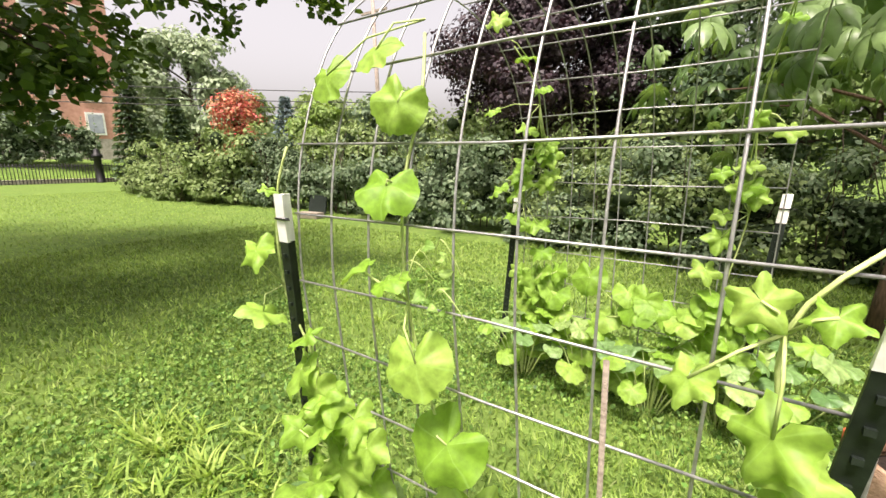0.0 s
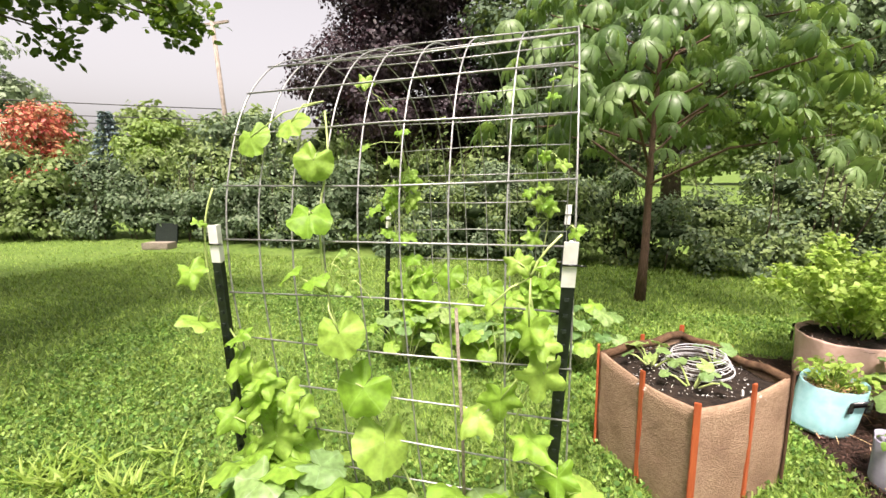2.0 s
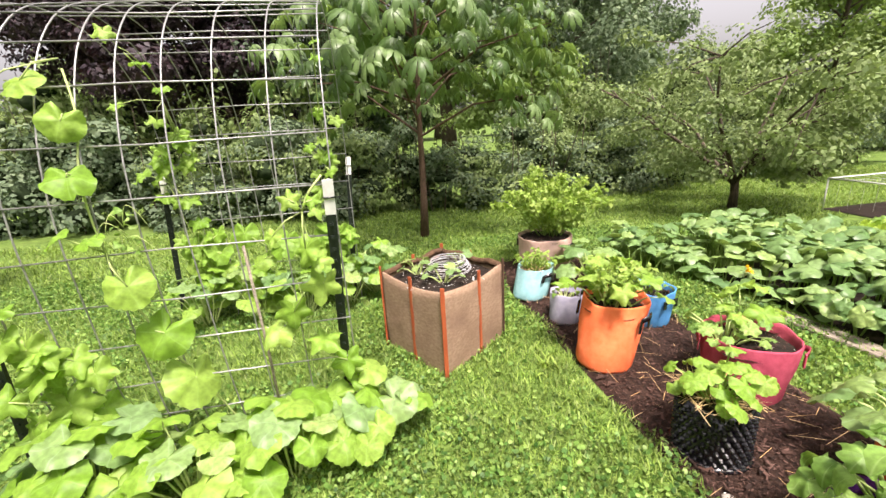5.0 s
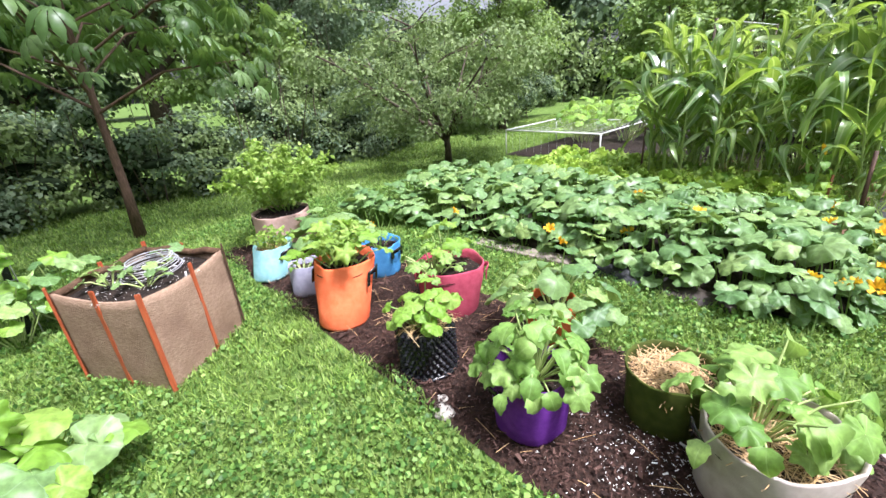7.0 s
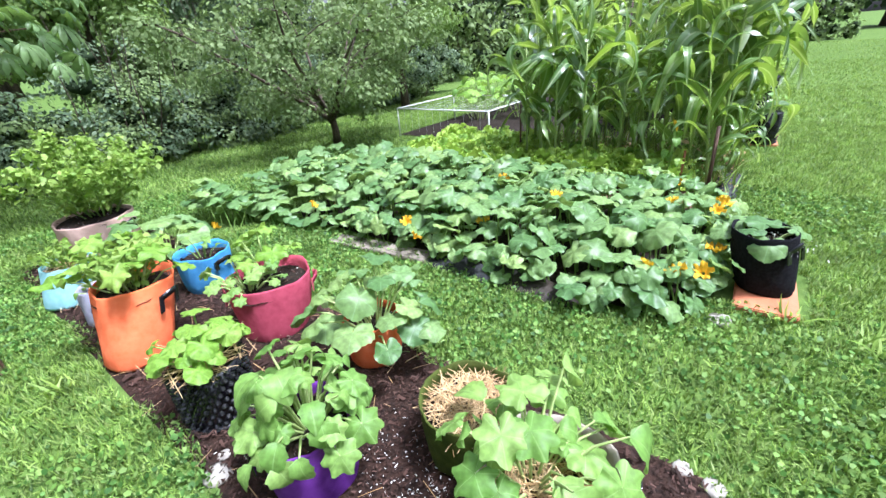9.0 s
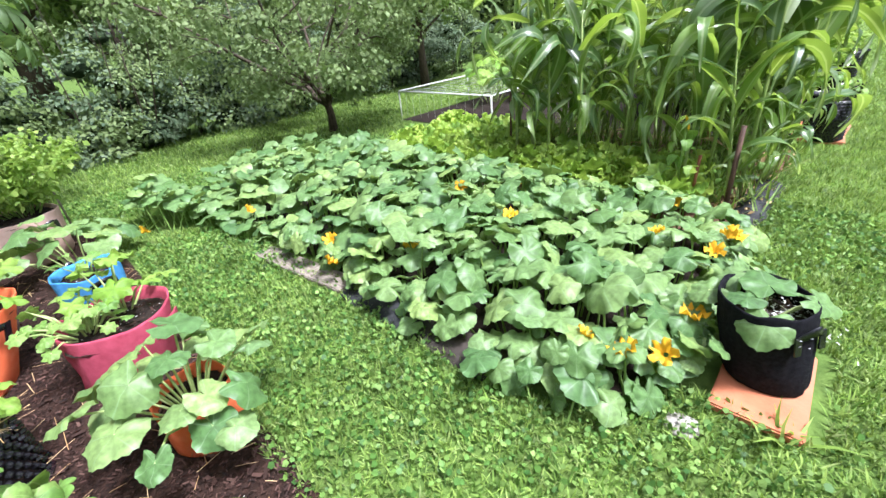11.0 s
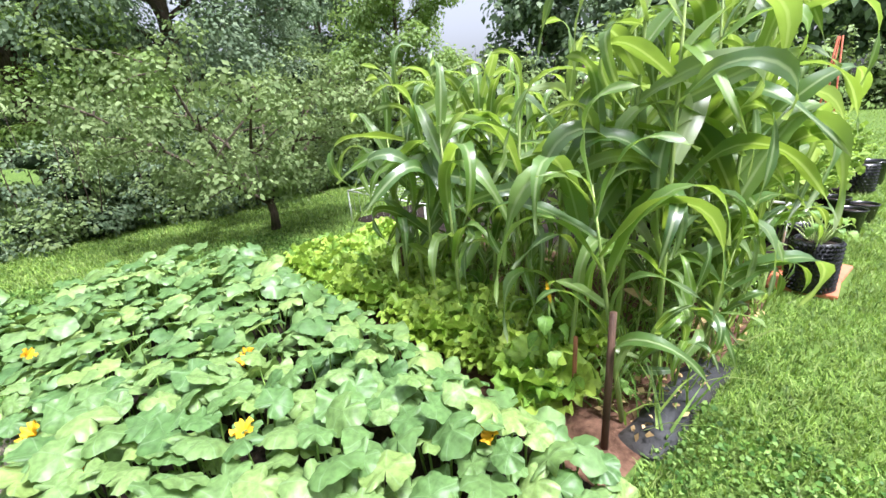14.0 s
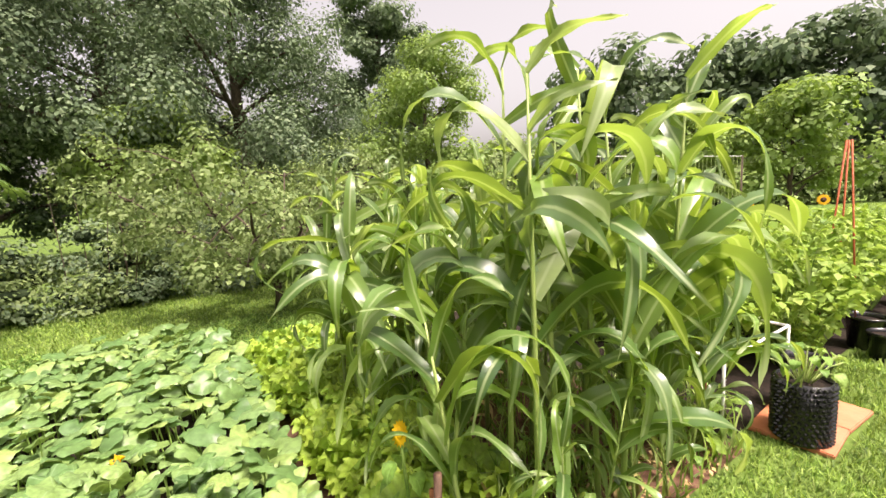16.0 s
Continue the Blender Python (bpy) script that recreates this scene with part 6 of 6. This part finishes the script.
for i, (x, y, r, h) in enumerate(((8.25, -1.3, 0.13, 0.36), (9.75, -1.4, 0.12, 0.24), (9.98, -1.22, 0.14, 0.3), (10.25, -1.45, 0.12, 0.2), (12.6, -1.3, 0.17, 0.35))):
    ob = thing("plastic_pot", (x, y, 0.035 if i == 0 else 0.004), "black plastic nursery pot by the bed", "pot", "black pots")
    part("body", mesh_of("body", *lathe([(r * 0.8, 0), (r * 0.82, 0.004), (r, h * 0.92), (r * 1.07, h * 0.93), (r * 1.07, h), (r * 0.98, h), (r * 0.95, h * 0.85)], 28), M_black), ob)
    part("soil", mesh_of("pot_soil", *lathe([(r * 0.96, h * 0.86), (0.004, h * 0.88)], 20), M_soil), ob)

# ---- far left: fence, brick building, pole and lines ----
bank = new("lawn_bank", mesh_of("lawn_bank", [(-40.3, -40, -0.02), (-40.3, 60, -0.02), (-44, 60, 1.5), (-44, -40, 1.5), (-90, 60, 2.2), (-90, -40, 2.2)], [(0, 3, 2, 1), (3, 5, 4, 2)], M_lawn, False))
tagged(bank, "bright grassy bank behind the iron fence", "bank", kind="structure")
fence = thing("iron_fence", (-39.0, 2.0, 0), "low black iron fence along the far lawn", "fence")
for k in range(60):
    part("picket", mesh_of("picket", *tube([(0.02 * k, 0.17 * k, 0), (0.02 * k, 0.17 * k, 1.35)], 0.022, 5), M_iron), fence)
for z in (0.25, 1.2):
    part("rail", mesh_of("rail", *tube([(0, 0, z), (1.2, 10.2, z)], 0.025, 5), M_iron), fence)
kerb = thing("stone_kerb", (-39.4, 2.0, 0), "pale stone kerb under the iron fence", "kerb", turn=-6.7)
part("stone", mesh_of("stone", *box(0.4, 10.6, 0.3, (0, 5.2, 0.15), 0.02), M_stone, False), kerb)
hydrant = thing("gate_pillar", (-37.5, 10.8, 0), "dark gate pillar with a capped top", "pillar")
part("pillar", mesh_of("pillar", *lathe([(0.3, 0), (0.3, 0.1), (0.24, 0.15), (0.22, 1.7), (0.34, 1.75), (0.34, 1.95), (0.2, 2.05), (0.16, 2.3), (0.02, 2.4)], 16), M_iron), hydrant)
house = thing("brick_building", (-66, 8, 0), "tall pink brick building with white framed windows", "building")
part("wall", mesh_of("wall", *box(14, 24, 22, (0, 0, 11)), M_brick, False), house)
part("roof", mesh_of("roof", *box(14.6, 24.6, 0.6, (0, 0, 22.3)), M_stone, False), house)
part("plinth", mesh_of("plinth", *box(14.2, 24.2, 4.0, (0, 0, 2.0)), M_stone, False), house)
for fl in range(5):
    for k in range(6):
        y = -9.6 + 3.8 * k
        w = part("window", mesh_of("window_frame", *box(0.25, 1.7, 2.4, (7.05, y, 5.6 + 3.6 * fl)), M_white, False), house)
        part("pane", mesh_of("window_pane", *box(0.1, 1.3, 2.0, (7.16, y, 5.6 + 3.6 * fl)), M_winglass, False), w)
pole = thing("utility_pole", (-21.7, 23.0, 0), "leaning wooden utility pole with a crossarm", "pole")
part("shaft", mesh_of("shaft", *tube([(0.4, 0, 0), (0, 0, 12.3)], [0.17, 0.12], 10), M_pole), pole)
part("crossarm", mesh_of("crossarm", *box(2.4, 0.14, 0.16, (0, 0.1, 11.6), 0.01), M_pole, False), pole)
for k, (dz, dy) in enumerate(((0, 0), (-0.7, 0.1), (-1.1, 0.2))):
    line = thing("power_line", (-21.7, 23.0, 0), "black overhead cable between utility poles", "cable", "overhead cables")
    pts = [(-50 * q, -46 * q + dy, 6.3 + dz + 2.6 * q - 3.0 * q * (1 - q)) for q in np.linspace(0, 1, 17)]
    part("cable", mesh_of("cable", *tube(pts, 0.03, 5), M_cable), line)

# The board's near-black tone carries the shade of the recess under the shrubs.
board = thing("leaning_board", (-9.5, 7.3, 0), "board leaning against the shrubs, darkened for the shade there", "board", turn=12)
part("panel", mesh_of("panel", *box(0.6, 0.05, 0.62, (0, 0.25, 0.29), 0.01), M_post, False), board, m=pose(0, 0, 0, -14, 0, 0))
block = thing("concrete_block", (-9.0, 6.9, 0), "grey concrete block lying on the lawn", "block", turn=8)
part("body", mesh_of("body", *box(0.7, 0.3, 0.16, (0, 0, 0.08), 0.015), M_board, False), block)

# ---- ground litter and grass ----
g8 = np.random.default_rng(600)
n = 20000
P = np.stack([g8.uniform(1.6, 2.58, n), g8.uniform(-1.5, 3.18, n), 0.03 + 0.012 * g8.random(n)], -1)
chips = thing("mulch_chips", (0, 0, 0), "dark shredded bark chips on the mulch bed", "mulch", kind="stuff")
L = g8.uniform(0.007, 0.023, n) * (1 + 1.2 * (g8.random(n) > 0.93))
part("chips", strewn("chips", CHIP, P, turns(g8.uniform(0, 6.28, n), g8.normal(0, 0.35, n), g8.normal(0, 0.35, n)), L, M_chip), chips, kind="stuff")
n = 230
P = np.stack([g8.uniform(1.6, 2.58, n), g8.uniform(-1.5, 3.0, n), 0.045 + 0.01 * g8.random(n)], -1)
L = g8.uniform(0.04, 0.15, n)
part("loose_straw", strewn("loose_straw", STRAND, P, turns(g8.uniform(0, 6.28, n), g8.normal(0, 0.1, n), g8.normal(0, 0.2, n)), np.stack([L, L * 0 + 0.026, L * 0 + 0.03], -1), M_straw), chips, "scattered dry straw", kind="stuff")
n = 900
P = np.stack([g8.normal(1.95, 0.17, n), g8.normal(-0.85, 0.27, n), np.full(n, 0.044)], -1)
part("perlite", strewn("perlite", CHIP, P, rand_turns(n, 0.7, g8), 0.0065 * np.exp(g8.normal(0, 0.45, n)), M_perlite), chips, "white perlite grains", kind="stuff")
# The last stone, near the bucket, stands in for a scrap of white plastic.
for i, (x, y, s) in enumerate(((1.62, 0.0, 0.055), (1.68, 0.07, 0.03), (2.6, -1.42, 0.035), (2.58, -1.52, 0.04), (2.4, -1.54, 0.035), (3.62, -1.42, 0.06))):
    bm = bmesh.new()
    bmesh.ops.create_icosphere(bm, subdivisions=2, radius=s)
    for v in bm.verts:
        v.co *= 1 + 0.3 * noise.noise(v.co.normalized() * 1.4 + Vector((i * 3.1, 0, 0)))
        v.co.z *= 0.35
    me = bpy.data.meshes.new("stone")
    for f in bm.faces:
        f.smooth = True
    bm.to_mesh(me)
    bm.free()
    me.materials.append(M_stone)
    rock = new("stone", me)
    rock.matrix_world = pose(x, y, s * 0.2, 0, 0, i * 50)
    tagged(rock, "pale flat stone at the edge of the mulch, the outlying one standing in for plastic", "stone", "edge stones")


def turf(n, x0, x1, y0, y1, size, g, keep=None):
    x, y = g.uniform(x0, x1, n), g.uniform(y0, y1, n)
    ok = ~(mulched(x, y) | bedded(x, y))
    if keep is not None:
        ok &= keep(x, y, g)
    x, y = x[ok], y[ok]
    return np.stack([x, y, np.zeros_like(x)], -1)


grass = thing("grass", (0, 0, 0), "short green lawn grass with clover and weeds", "grass", kind="stuff")
P = np.concatenate([turf(150000, -3.2, 6.5, -3.2, 3.6, 1, g8), turf(80000, -0.6, 4.0, -2.6, 2.4, 1, g8), turf(90000, 4.0, 9.5, -4.2, -1.0, 1, g8)])
n = len(P)
part("blades", strewn("blades", BLADE, P, turns(g8.uniform(0, 6.28, n), g8.uniform(0.35, 1.35, n), g8.normal(0, 0.3, n)), np.stack([0.055 * g8.uniform(0.6, 1.5, n), 0.045 * g8.uniform(0.5, 1.5, n), np.full(n, 0.04)], -1), M_blade), grass, kind="stuff")
P = turf(230000, -4.2, 6.0, -3.0, 4.2, 1, g8, lambda x, y, g: (np.sin(x * 2.3 + 1.7 * np.sin(y * 1.9)) + np.sin(y * 2.9 + x) + g.normal(0, 0.8, len(x))) > -0.3)
n = len(P)
P[:, 2] = 0.02 + 0.025 * g8.random(n)
part("clover", strewn("clover", CLOVER, P, turns(g8.uniform(0, 6.28, n), g8.normal(0.25, 0.7, n), g8.normal(0, 0.7, n)), 0.021 * g8.uniform(0.5, 1.5, n), M_clover), grass, kind="stuff")
P = np.concatenate([turf(60000, -9, -3.0, -3, 6.5, 1, g8), turf(70000, -3.2, 14, 3.4, 6.9, 1, g8), turf(24000, 8.5, 14.0, -5.5, -1.0, 1, g8), turf(45000, 9.0, 21.0, -9.0, 0.5, 1, g8), turf(9000, 3.5, 9.0, -6.0, -4.0, 1, g8), turf(40000, -26, -8, -8, 8, 1, g8), turf(60000, 13.0, 34.0, -14, 4, 1, g8), turf(20000, -9.0, 14.0, -10, -3.0, 1, g8)])
n = len(P)
part("far_blades", strewn("far_blades", BLADE, P, turns(g8.uniform(0, 6.28, n), g8.uniform(0.35, 1.3, n), g8.normal(0, 0.3, n)), np.stack([0.1 * g8.uniform(0.6, 1.4, n), 0.05 * g8.uniform(0.5, 1.6, n), np.full(n, 0.05)], -1), M_blade), grass, kind="stuff")
centres = np.concatenate([g8.normal((-2.15, 0.72), (0.3, 0.16), (26, 2)), np.stack([g8.uniform(-3, 6, 60), g8.uniform(-2.6, 3.4, 60)], -1)])
keep = ~(mulched(centres[:, 0], centres[:, 1]) | bedded(centres[:, 0], centres[:, 1]))
centres = np.repeat(centres[keep], 16, 0)
n = len(centres)
P = np.concatenate([centres + g8.normal(0, 0.025, (n, 2)), np.zeros((n, 1))], -1)
L = g8.uniform(0.09, 0.2, n)
part("weed_tufts", strewn("weed_tufts", BLADE, P, turns(g8.uniform(0, 6.28, n), g8.uniform(0.2, 1.1, n), g8.normal(0, 0.4, n)), np.stack([L * 0 + 0.12, L, L * 1.2], -1), M_tomato), grass, "longer pale weed tufts", kind="stuff")
n = 1500
P = np.stack([g8.uniform(5.6, 7.5, n), g8.uniform(-1.3, 1.2, n), np.full(n, 0.03)], -1)
L = g8.uniform(0.12, 0.42, n)
undergrowth = thing("bed_grass", (0, 0, 0), "rank grass and weeds growing between the corn stalks", "weeds", kind="stuff")
part("rank_grass", strewn("rank_grass", BLADE, P, turns(g8.uniform(0, 6.28, n), g8.uniform(0.5, 1.45, n), g8.normal(0, 0.3, n)), np.stack([L * 0 + 0.11, L, L], -1), M_blade), undergrowth, kind="stuff")
